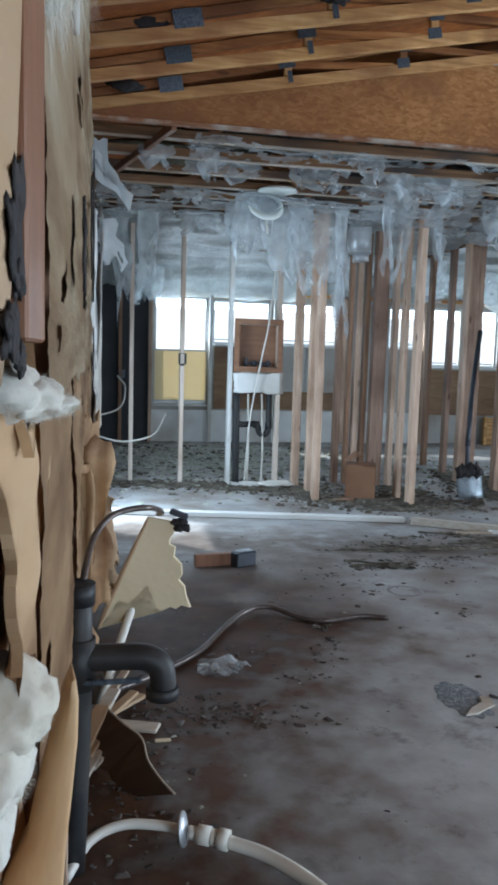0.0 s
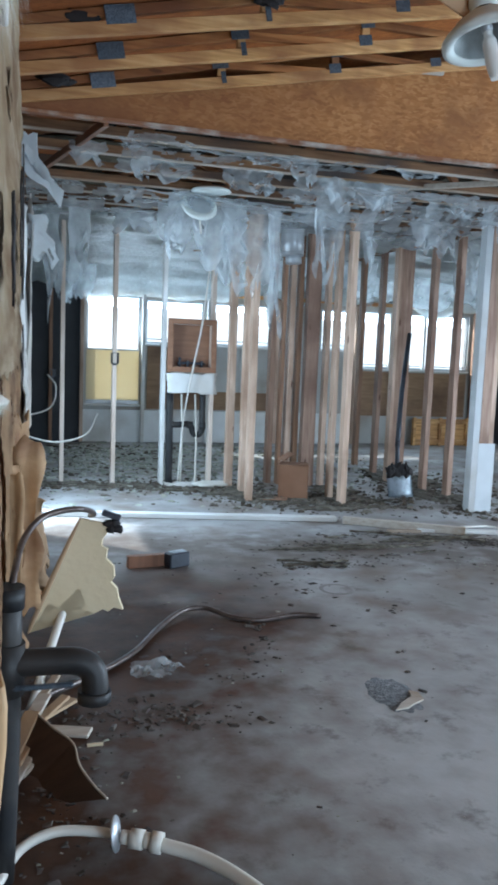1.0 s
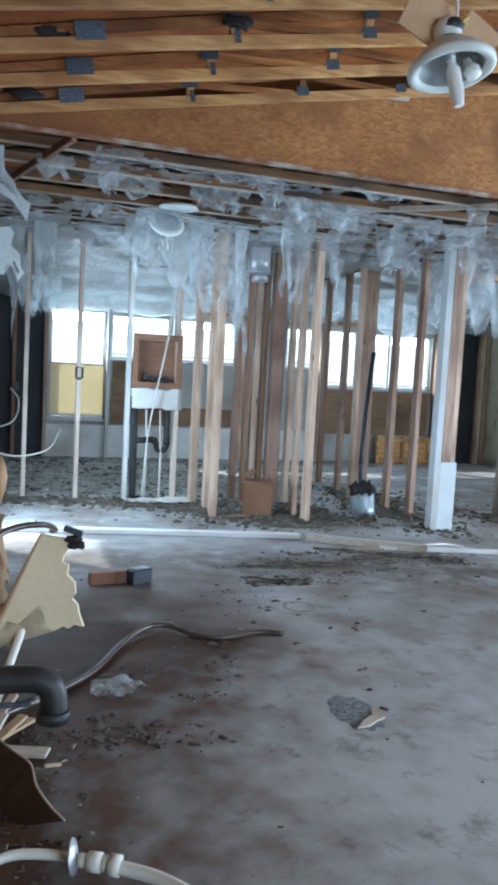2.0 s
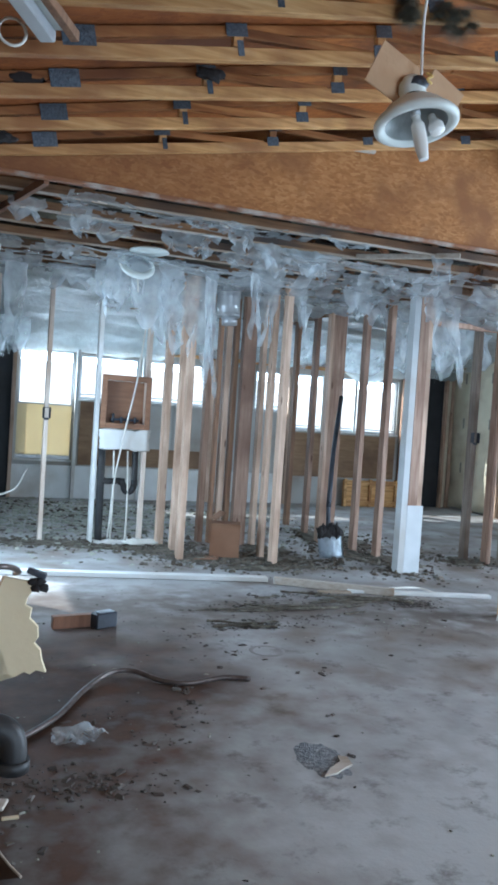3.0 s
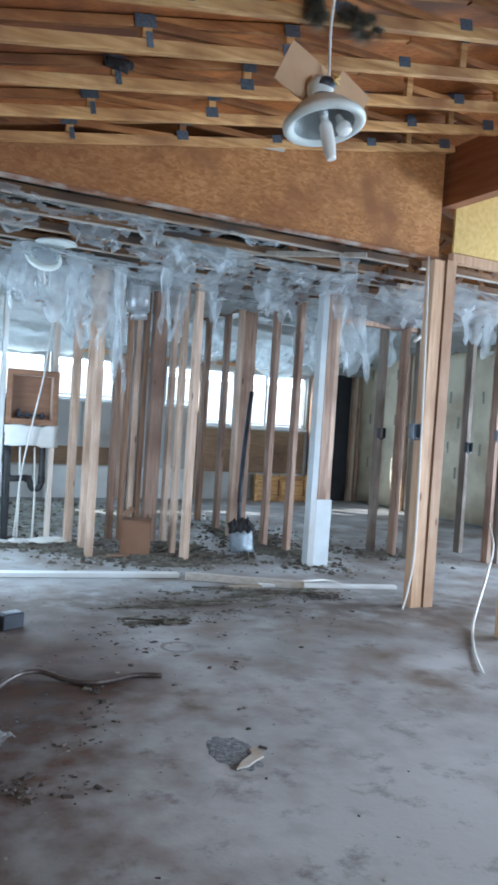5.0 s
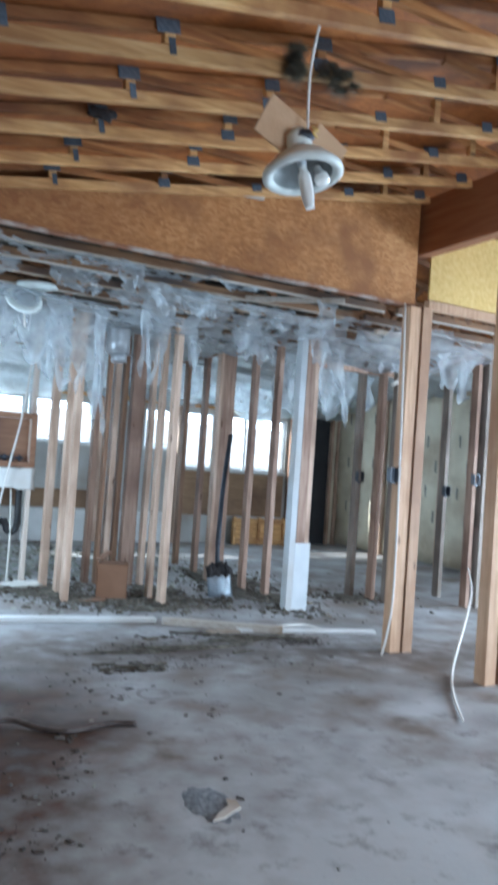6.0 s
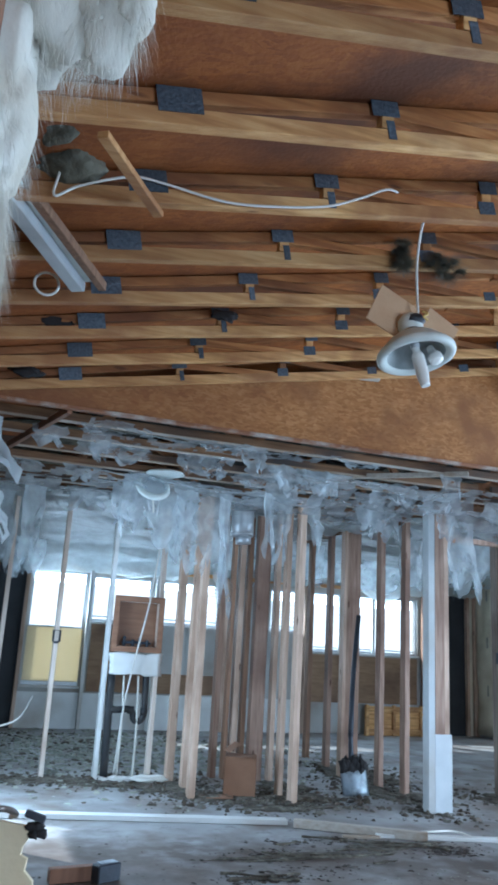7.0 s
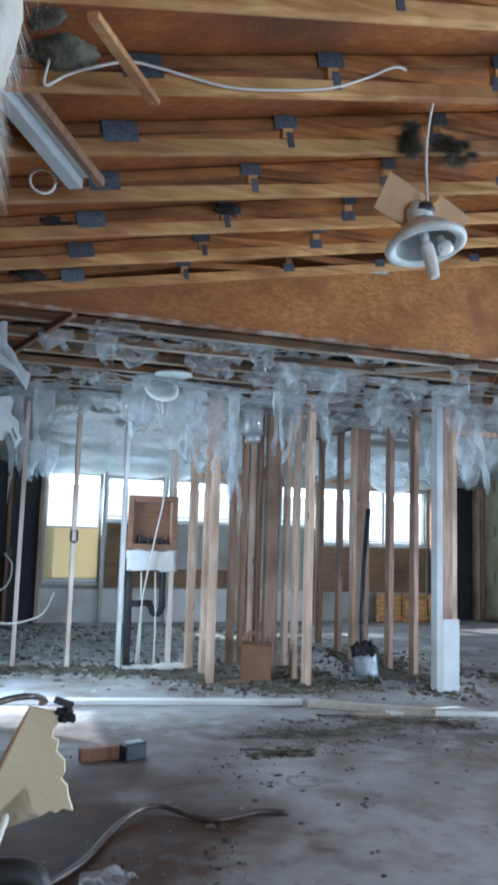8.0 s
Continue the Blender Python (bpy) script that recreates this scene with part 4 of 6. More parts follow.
# whiter, opaque copy of the film: the doorway's light put into its colour
LIT_FILM = mat("lit_white_film", [(0.72, 0.78, 0.82), (0.86, 0.90, 0.93)], 9.0, rough=0.3, bump=0.5, fine=22)
nt = LIT_FILM.node_tree
thin = nt.nodes.new("ShaderNodeBsdfTranslucent")
thin.inputs["Color"].default_value = (0.85, 0.91, 0.95, 1)
both = nt.nodes.new("ShaderNodeMixShader")
both.inputs[0].default_value = 0.5
nt.links.new(nt.nodes["Principled BSDF"].outputs[0], both.inputs[1])
nt.links.new(thin.outputs[0], both.inputs[2])
nt.links.new(both.outputs[0], nt.nodes["Material Output"].inputs["Surface"])
HANGING = [
    # x, y, z, width, drop, seed, taper, curl x
    (-0.06, 4.55, 2.40, 0.16, 0.48, 1.0, 0.6, 0.20), (0.02, 4.60, 1.98, 0.10, 0.34, 2.0, -0.6, 0.05),
    (0.36, 6.5, 2.43, 0.20, 0.95, 3.0, 0.5, 0.0), (0.15, 6.9, 2.42, 0.16, 1.25, 3.6, 0.3, 0.05),
    (0.30, 4.75, 2.44, 0.22, 0.16, 4.4, 0.2, 0.0), (0.62, 4.75, 2.44, 0.14, 0.22, 4.9, 0.5, 0.0),
    (1.05, 5.95, 2.44, 0.12, 0.52, 5.0, 0.2, -0.05), (1.53, 6.05, 2.46, 0.20, 0.60, 6.0, 0.3, 0.03), 
    (1.72, 6.22, 2.44, 0.50, 0.95, 7.0, 0.1, 0.0), (1.84, 5.98, 2.40, 0.13, 1.18, 8.0, 0.5, 0.05),
    (2.09, 5.60, 2.44, 0.11, 0.62, 9.0, 0.6, 0.0), (2.40, 6.15, 2.44, 0.22, 0.62, 10.0, 0.5, 0.0),
    (2.30, 5.0, 2.44, 0.40, 0.20, 10.6, 0.2, 0.0), (2.66, 6.05, 2.44, 0.12, 0.55, 11.0, 0.5, 0.05),
    (3.12, 5.80, 2.46, 0.36, 0.36, 12.0, 0.1, 0.0), (3.42, 6.20, 2.44, 0.36, 0.34, 13.0, 0.2, 0.0),
    (3.76, 5.55, 2.55, 0.34, 0.98, 14.0, 0.4, 0.12), (3.62, 5.5, 2.5, 0.2, 0.5, 14.6, 0.3, 0.0),
    (4.30, 6.6, 2.42, 0.9, 0.78, 15.0, 0.0, 0.0), (5.0, 6.9, 2.42, 0.7, 0.7, 15.6, 0.1, 0.0), (4.2, 4.8, 2.44, 0.5, 0.3, 16.0, 0.2, 0.0),
    (3.3, 8.6, 2.40, 1.3, 0.55, 17.0, 0.0, 0.0), (5.3, 9.6, 2.40, 2.4, 0.5, 18.0, 0.0, 0.0),
    (4.9, 5.2, 2.42, 0.5, 0.5, 20.0, 0.3, 0.0), (0.55, 9.9, 2.43, 0.5, 0.75, 21.0, 0.3, 0.0),
    (0.75, 5.03, 2.45, 0.5, 0.14, 22.0, 0.1, 0.0), (1.95, 4.95, 2.43, 0.3, 0.26, 25.0, 0.5, 0.0),
    (2.9, 5.1, 2.44, 0.45, 0.22, 27.0, 0.2, 0.0), (3.35, 5.2, 2.43, 0.3, 0.2, 28.0, 0.2, 0.0), (1.62, 6.5, 2.42, 0.3, 0.7, 29.0, 0.2, 0.0), (0.80, 6.6, 2.42, 0.35, 0.25, 30.0, 0.2, 0.0),
    (4.0, 5.3, 2.44, 0.35, 0.25, 32.0, 0.2, 0.0), (4.55, 5.6, 2.42, 0.5, 0.3, 33.0, 0.2, 0.0), (3.9, 6.4, 2.42, 0.4, 0.75, 34.0, 0.1, 0.0),
]
HANGING.append((1.30, 6.25, 2.44, 0.70, 0.55, 41.0, 0.1, 0.0))
rng = random.Random(29)
for k in range(13):
    HANGING.append((rng.uniform(0.1, 3.45), 4.62 + TRUSS * rng.choice((0, 0, 1, 1, 2, 3)), 2.447, rng.uniform(0.10, 0.40), rng.uniform(0.06, 0.26), 50.0 + 1.3 * k, rng.uniform(0.0, 0.6), rng.uniform(-0.05, 0.05)))
for x, y, z, w, d, s, tp, cu in HANGING:
    drape = plastic(sheet((x, y, z), (w, 0.05 * math.sin(s * 5), 0), d, s, 0.45, max(0.6, w * 3.0), min(0.035, w * 0.14), max(8, int(w * 40)), 18, tp, (cu, 0, 0)), "torn milky plastic sheet hanging from the ceiling chords", MILKY if s < 2.5 else None)
    # the two sheets near the doorway get the lit copy
    if y < 4.7 and x < 0.1:
        drape.data.materials[0] = LIT_FILM

solo("ceiling_brace", beam((0.37, 4.29, 2.432), (0.01, 5.67, 2.425), 0.03, 0.045), REDWOOD, "red-brown diagonal brace under the chords", "brace")
for a, b in (((2.45, 5.2, 2.46), (3.15, 4.5, 2.44)), ((3.75, 4.9, 2.36), (4.9, 5.5, 2.5)), ((3.9, 5.2, 2.40), (4.6, 5.5, 2.30))):
    solo("loose_board", beam(a, b, 0.03, 0.035), PALE, "loose pine strip caught among the torn plastic", "board", "loose strips")
DARK_WOOL = mat("near_black_wool", [(0.018, 0.016, 0.014), (0.06, 0.052, 0.045)], 9.0, rough=0.95, bump=0.8, fine=30)
# near-black sheets keep the gaps above the chords dark; wool lumps follow
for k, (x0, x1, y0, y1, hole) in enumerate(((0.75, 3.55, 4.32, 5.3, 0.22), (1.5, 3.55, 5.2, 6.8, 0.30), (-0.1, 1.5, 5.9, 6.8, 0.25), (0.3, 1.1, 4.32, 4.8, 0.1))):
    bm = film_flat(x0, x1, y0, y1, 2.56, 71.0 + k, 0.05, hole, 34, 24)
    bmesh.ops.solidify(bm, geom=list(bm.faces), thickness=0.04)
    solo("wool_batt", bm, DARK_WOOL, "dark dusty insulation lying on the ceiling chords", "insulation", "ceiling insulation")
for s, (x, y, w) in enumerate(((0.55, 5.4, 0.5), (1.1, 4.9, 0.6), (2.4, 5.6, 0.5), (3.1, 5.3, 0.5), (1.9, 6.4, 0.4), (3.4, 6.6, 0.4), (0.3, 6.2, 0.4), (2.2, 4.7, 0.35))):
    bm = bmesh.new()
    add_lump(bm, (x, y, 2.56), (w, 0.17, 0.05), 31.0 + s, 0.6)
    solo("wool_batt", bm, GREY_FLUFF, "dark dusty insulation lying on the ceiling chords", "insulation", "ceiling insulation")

# ---- plumbing bay with cabinet ----
cab = thing("wall_cabinet", "recessed brown wooden cabinet standing open without a door", "cabinet")
CX0, CX1, CZ0, CZ1, CYF, CYB = 1.215, 1.635, 1.085, 1.535, 7.05, 7.17
for lo, hi in (((CX0, CYF, CZ0), (CX0 + 0.022, CYB, CZ1)), ((CX1 - 0.022, CYF, CZ0), (CX1, CYB, CZ1))):
    part("side", box(lo, hi, 0.002), CABINET, cab)
for z in (CZ0, CZ1 - 0.03):
    part("rail", box((CX0 + 0.023, CYF, z), (CX1 - 0.023, CYB, z + 0.03), 0.002), CABINET, cab)
part("back", box((CX0 + 0.023, CYB - 0.008, CZ0 + 0.031), (CX1 - 0.023, CYB, CZ1 - 0.031)), CABINET, cab)
fr = bmesh.new()
for lo, hi in (((CX0 - 0.02, CYF - 0.015, CZ0 - 0.02), (CX0 + 0.03, CYF - 0.001, CZ1 + 0.02)), ((CX1 - 0.03, CYF - 0.015, CZ0 - 0.02), (CX1 + 0.02, CYF - 0.001, CZ1 + 0.02)),
               ((CX0 + 0.03, CYF - 0.015, CZ1 - 0.03), (CX1 - 0.03, CYF - 0.001, CZ1 + 0.02)), ((CX0 + 0.03, CYF - 0.015, CZ0 - 0.02), (CX1 - 0.03, CYF - 0.001, CZ0 + 0.03))):
    add_box(fr, lo, hi, 0.003)
part("face_frame", fr, CABINET, cab)
valve = thing("shower_valve", "dark pipe valves inside the recessed cabinet", "valve")
for x, h in ((1.32, 0.09), (1.40, 0.06), (1.46, 0.08), (1.53, 0.06)):
    part("valve_body", lathe([(0.0, 0), (0.014, 0), (0.016, h * 0.5), (0.009, h * 0.6), (0.018, h * 0.8), (0.0, h)], (x, 7.10, CZ0 + 0.032), 10), DARK_BOX, valve)
part("cross_pipe", tube([(1.30, 7.10, CZ0 + 0.06), (1.42, 7.10, CZ0 + 0.065), (1.56, 7.10, CZ0 + 0.06)], 0.011, 8), DARK_BOX, valve)
solo("backing_board", ragged('y', 7.06, 1.20, 1.67, 0.87, 1.06, 4.2, 0.015, 0.025, 0.004), WHITE, "white board screwed across the plumbing bay", "board")
drain = thing("sink_drain", "black plastic drain with a trap between the studs", "drain pipe")
part("riser", tube([(1.245, 7.09, 0.0), (1.24, 7.09, 0.45), (1.235, 7.09, 0.88)], 0.034, 12, 3), ABS, drain)
part("trap_arm", tube([(1.245, 7.09, 0.575), (1.33, 7.09, 0.575), (1.42, 7.13, 0.578), (1.455, 7.13, 0.55), (1.47, 7.13, 0.50), (1.50, 7.13, 0.475), (1.54, 7.13, 0.49), (1.56, 7.13, 0.55), (1.558, 7.13, 0.70), (1.555, 7.13, 0.87)], 0.029, 12, 4), ABS, drain)
for c in ((1.26, 0.575), (1.44, 0.57), (1.56, 0.56)):
    part("coupling", lathe([(0.0, -0.03), (0.033, -0.03), (0.033, 0.03), (0.0, 0.03)], (c[0], 7.13, c[1]), 12), ABS, drain)
for i, (a, b) in enumerate((((1.36, 7.11, 0.0), (1.35, 7.11, 0.86)), ((1.50, 7.11, 0.0), (1.48, 7.11, 0.86)))):
    solo("water_line", tube([a, ((a[0] + b[0]) / 2 + 0.01, 7.11, 0.43), b], 0.009, 8), PVC, "pale plastic water line rising between the studs", "pipe", "water lines")
solo("hanging_cable", tube([(1.60, 7.0, 2.40), (1.55, 7.0, 1.95), (1.50, 6.99, 1.50), (1.42, 7.0, 1.05), (1.36, 7.05, 0.6), (1.33, 7.08, 0.05)], 0.008, 8), CABLE, "white cable hanging in front of the open cabinet", "cable")
solo("pipe_pad", ragged('y', 7.0, 1.20, 1.48, 0.0, 0.03, 6.2, 0.12, 0.01, 0.002), WHITE, "white plaster lump at the foot of the drain", "plaster")

# ceiling fan ring and flue duct
ring = thing("ceiling_fan_ring", "white round ceiling fixture hanging by its wires", "fixture", (1.20, 5.86, 2.325))
lean = Euler((radians(50), radians(6), 0))
part("rim", lathe([(0.128, 0.0), (0.140, 0.02), (0.132, 0.04), (0.100, 0.045), (0.094, 0.03), (0.105, 0.01), (0.128, 0.0)], (0, 0, 0), 32, lean), ENAMEL, ring)
part("back_plate", lathe([(0.100, 0.046), (0.05, 0.055), (0.0, 0.056)], (0, 0, 0), 24, lean), METAL, ring)
part("motor", lathe([(0.0, -0.03), (0.035, -0.03), (0.042, 0.02), (0.03, 0.05), (0.0, 0.05)], (0.01, 0, 0), 14, lean), METAL, ring)
part("hanger", tube([(0.0, 0.04, 0.03), (-0.02, 0.05, 0.09), (0.0, 0.06, 0.16)], 0.006, 6), DARK_BOX, ring)
for k in range(3):
    part("loose_wire", tube([(-0.03 + 0.035 * k, -0.02, -0.02), (-0.04 + 0.045 * k, -0.05, -0.10), (-0.015 + 0.03 * k, -0.05, -0.17 - 0.02 * k)], 0.007, 6), (METAL, CABLE, METAL)[k], ring)
solo("plaster_rose", lathe([(0.0, 0.012), (0.14, 0.012), (0.15, 0.0), (0.13, -0.008), (0.0, -0.012)], (1.27, 5.75, 2.435), 24), ENAMEL, "white round cover plate under the ceiling chords", "fixture")
duct = thing("flue_duct", "galvanised round duct stub hanging from the ceiling", "duct")
part("pipe", tube([(2.26, 6.75, 2.15), (2.255, 6.75, 2.4), (2.25, 6.75, 2.75)], 0.105, 20, 2), METAL, duct)
part("collar", tube([(2.275, 6.75, 2.08), (2.27, 6.75, 2.16)], 0.072, 18, 1), METAL, duct)
for z in (2.17, 2.34):
    part("seam", lathe([(0.107, -0.006), (0.111, 0.0), (0.107, 0.006)], (2.257, 6.75, z), 20), METAL, duct)

# cardboard box
carton = thing("cardboard_box", "brown cardboard box on the littered floor", "box")
bm = box((-0.13, -0.11, 0), (0.13, 0.11, 0.30), 0.004)
part("body", bm, CARD, carton)
part("flap", beam((-0.125, 0.10, 0.31), (-0.03, 0.14, 0.38), 0.15, 0.004), CARD, carton)
part("flap", beam((0.0, -0.10, 0.303), (0.12, -0.10, 0.315), 0.10, 0.004), CARD, carton)
carton.matrix_basis = pose(2.25, 6.42, 0.004, 0, 0, -20)
solo("box_lid", beam((1.95, 6.33, 0.012), (2.14, 6.25, 0.02), 0.15, 0.006), CARD, "flattened piece of cardboard beside the box", "cardboard")

# shovel
shovel = thing("shovel", "square-mouthed shovel with a dark handle leaning on the post", "shovel")
bm = bmesh.new()
cols = []
for i in range(9):
    u = i / 8 - 0.5
    col = []
    for j in range(8):
        v = j / 7
        half = 0.125 if v < 0.85 else 0.125 - (v - 0.85) * 0.3
        col.append(bm.verts.new((u * 2 * half, -0.05 * (1 - 4 * u * u) * 0.6 - 0.10 * (1 - v), 0.27 * v)))
    cols.append(col)
for i in range(8):
    for j in range(7):
        f = bm.faces.new((cols[i][j], cols[i + 1][j], cols[i + 1][j + 1], cols[i][j + 1]))
        f.smooth = True
bmesh.ops.solidify(bm, geom=list(bm.faces), thickness=0.003)
part("blade", bm, SLATE, shovel, "worn blue-grey steel blade")
part("socket", tube([(0, -0.01, 0.22), (0.0, 0.02, 0.34), (0.02, 0.07, 0.50)], [0.03, 0.022, 0.019], 10, 3), DARK_BOX, shovel)
part("handle", tube([(0.01, 0.05, 0.45), (0.18, 0.36, 0.98), (0.40, 0.70, 1.52)], 0.023, 10, 3), DARK_BOX, shovel)
bm = bmesh.new()
for k in range(7):
    add_lump(bm, (-0.105 + 0.034 * k, -0.035, 0.23), (0.032, 0.034, 0.055 + 0.02 * (k % 2)), 3.0 + k, 0.8, 2)
tagged(part("dirt_crust", bm, SOOT, shovel, "black dirt on the top of the blade"), kind="stuff")
shovel.matrix_basis = pose(3.28, 6.45, 0.0, 0, 0, 0)

# outlet boxes and wires on studs
for x, y, z, m in ((3.474, 4.235, 1.232, BLUE_BOX), (4.62, 6.14, 1.19, DARK_BOX), (5.52, 5.49, 1.24, BLUE_BOX), (0.735, 7.19, 1.17, DARK_BOX), (0.27, 10.50, 0.92, BLUE_BOX), (5.63, 6.0, 1.1, DARK_BOX)):
    bx = thing("outlet_box", "plastic outlet box nailed to a stud", "outlet box", (x, y, z), "outlet boxes")
    sh = bmesh.new()
    for lo, hi in (((-0.035, -0.02, -0.05), (-0.03, 0.03, 0.05)), ((0.03, -0.02, -0.05), (0.035, 0.03, 0.05)), ((-0.03, -0.02, -0.05), (0.03, 0.03, -0.045)), ((-0.03, -0.02, 0.045), (0.03, 0.03, 0.05)), ((-0.03, 0.025, -0.045), (0.03, 0.03, 0.045))):
        add_box(sh, lo, hi)
    part("shell", sh, m, bx)
    part("clamp", box((-0.02, -0.01, -0.065), (0.02, 0.01, -0.051), 0.003), m, bx)
solo("hanging_cable", tube([(-0.155, 7.3, 0.47), (0.12, 7.2, 0.40), (0.30, 7.2, 0.40), (0.50, 7.3, 0.46), (0.62, 7.6, 0.62)], 0.009, 8), CABLE, "white cable slung between studs", "cable")
solo("hanging_cable", tube([(0.20, 10.3, 0.9), (0.30, 10.2, 0.75), (0.22, 9.9, 0.5), (-0.158, 9.6, 0.40)], 0.012, 8), CABLE, "white cable hanging from an outlet box", "cable")
solo("hanging_cable", tube([(3.43, 4.17, 2.42), (3.46, 4.16, 1.4), (3.47, 4.15, 0.45), (3.42, 4.13, 0.15), (3.36, 4.10, 0.02)], 0.007, 8), CABLE, "white cable running down the corner post to the floor", "cable")
solo("hanging_cable", tube([(4.70, 5.75, 2.4), (4.74, 5.78, 1.8), (4.76, 5.78, 1.28)], 0.007, 6), CABLE, "white cable running down to an outlet box", "cable")
solo("loose_pipe", tube([(3.95, 4.9, 1.95), (4.3, 5.1, 2.12), (4.75, 5.4, 2.32)], 0.016, 10), PVC, "pale plastic pipe hanging askew below the ceiling", "pipe")
solo("loose_cable", tube([(4.75, 4.75, 0.50), (4.4, 4.35, 0.38), (4.05, 4.05, 0.22), (3.60, 3.68, 0.03), (3.2, 3.25, 0.012), (2.93, 2.9, 0.012)], [0.005, 0.008, 0.009, 0.009, 0.008, 0.006], 8), CABLE, "frayed white cable curling up off the floor", "cable")

# ---- roof space: lamp, fluorescent fitting, cables, wool ----
BOWL = mat("dull_steel_bowl", [(0.20, 0.22, 0.22), (0.30, 0.32, 0.32)], 9.0, rough=0.5, metal=0.3)
TANBOARD = mat("tan_board", [(0.52, 0.33, 0.19), (0.62, 0.42, 0.26)], 6.0, rough=0.8)
lamp = thing("pendant_lamp", "white enamel two-bulb ceiling light hanging by its wire", "lamp", (1.437, 2.37, 2.30))
tilt = Euler((radians(-11), radians(-5), 0))
part("reflector", lathe([(0.046, 0.095), (0.085, 0.088), (0.118, 0.062), (0.140, 0.036), (0.160, 0.020), (0.172, 0.004), (0.171, -0.012), (0.158, -0.020), (0.140, -0.016), (0.126, -0.004)], (0, 0, 0), 40, tilt), ENAMEL, lamp)
part("inner_bowl", lathe([(0.127, -0.006), (0.122, 0.014), (0.10, 0.045), (0.06, 0.062), (0.0, 0.066)], (0, 0, 0), 36, tilt), BOWL, lamp, "dull steel bowl inside the rim")
part("canopy", lathe([(0.0, 0.20), (0.03, 0.198), (0.052, 0.17), (0.056, 0.14), (0.05, 0.112)], (0, 0, 0), 24, tilt), ENAMEL, lamp)
part("wiring", lathe([(0.0, 0.185), (0.034, 0.18), (0.046, 0.15), (0.0, 0.125)], (0.008, -0.028, 0.0), 12, tilt), DARK_BOX, lamp, "black wiring showing through the open canopy")
part("yellow_wire", tube([(0.0, -0.055, 0.18), (0.015, -0.072, 0.165), (-0.005, -0.07, 0.15), (0.02, -0.062, 0.14)], 0.005, 6), YELLOW_OSB, lamp)
a, b = Vector((-0.03, -0.04, 0.02)), Vector((0.005, -0.07, -0.165))
way = (b - a).normalized()
b1 = part("bulb", tube([a, a + way * 0.03, a + way * 0.05, a + way * 0.09, a + way * 0.14, b], [0.016, 0.017, 0.027, 0.028, 0.027, 0.019], 16, 4), LAMP_GLASS, lamp, "white compact bulb")
part("socket", tube([a - way * 0.03, a + way * 0.012], 0.02, 12, 1), METAL, b1)
a, b = Vector((0.055, -0.02, 0.035)), Vector((0.072, -0.06, -0.045))
part("bulb", tube([a, a + (b - a) * 0.3, a + (b - a) * 0.6, a + (b - a) * 0.9, b], [0.015, 0.018, 0.032, 0.03, 0.008], 16, 5), LAMP_GLASS, lamp, "round frosted bulb")
part("cord", tube([(0.01, 0, 0.19), (0.005, 0.0, 0.28), (-0.02, -0.04, 0.42), (-0.05, -0.13, 0.54), (-0.06, -0.205, 0.60)], 0.006, 8), CABLE, lamp)
for at, turn, w, h in (((-0.085, 0.06, 0.20), (0, 24, 0), 0.20, 0.19), ((0.15, 0.06, 0.165), (0, 28, 0), 0.17, 0.14)):
    flap = part("board_flap", box((-w / 2, -0.004, -h / 2), (w / 2, 0.004, h / 2), 0.001), TANBOARD, lamp, "tan board scrap behind the lamp")
    flap.matrix_basis = pose(*at, *turn)

lamp.scale = (0.86, 0.86, 0.86)

tube_lamp = thing("strip_light", "dusty metal fluorescent fitting hanging from the trusses", "strip light")
part("body", beam((-0.08, 2.16, 2.475), (0.215, 2.74, 2.475), 0.055, 0.04, bevel=0.004), METAL, tube_lamp)
part("reflector", beam((-0.07, 2.15, 2.497), (0.222, 2.735, 2.497), 0.09, 0.004), ENAMEL, tube_lamp)
solo("nailer_board", beam((-0.02, 2.14, 2.50), (0.305, 2.75, 2.50), 0.03, 0.035), PINE_DARK, "dark wood strip beside the strip light", "board")
solo("wood_scrap", beam((2.08, 4.205, 2.895), (2.28, 4.205, 2.905), 0.03, 0.035, bevel=0.008), PALE, "pale splintered scrap caught on the header", "scrap")
solo("ceiling_strap", beam((0.155, 1.78, 2.475), (0.385, 2.15, 2.50), 0.032, 0.02), PINE_X, "pine strap nailed across two trusses", "board")
solo("ceiling_cable", tube([(0.05, 2.12, 2.7), (0.075, 2.12, 2.58), (0.065, 2.12, 2.47), (0.135, 2.13, 2.525), (0.283, 2.13, 2.595), (0.39, 2.13, 2.60), (0.596, 2.13, 2.588), (0.79, 2.13, 2.62), (0.953, 2.13, 2.665), (1.08, 2.13, 2.73), (1.19, 2.13, 2.79), (1.35, 2.25, 2.83)], 0.0042, 8), CABLE, "white cable looped along the truss chords", "cable")
coil = bmesh.new()
add_tube(coil, [(0.10 + 0.045 * math.cos(a * 0.7), 2.75, 2.47 + 0.045 * math.sin(a * 0.7)) for a in range(19)], 0.005, 6, 2)
solo("cable_coil", coil, CABLE, "small coil of white cable under the roof", "cable")
wool("hanging_wool", "grey dusty wool caught on the trusses", [((1.47 + 0.07 * math.sin(3.1 * k), 2.53 + 0.02 * math.sin(5.3 * k), 2.79 + 0.05 * math.sin(1.7 * k)), (0.014 + 0.008 * math.sin(k) ** 2, 0.012, 0.012)) for k in range(9)] + [((1.60 + 0.02 * k, 2.53 + 0.02 * math.sin(5.3 * k), 2.79 + 0.04 * math.sin(2.3 * k)), (0.018, 0.010, 0.009)) for k in range(8)], 5, 15000, 0.042, GREY_FLUFF)
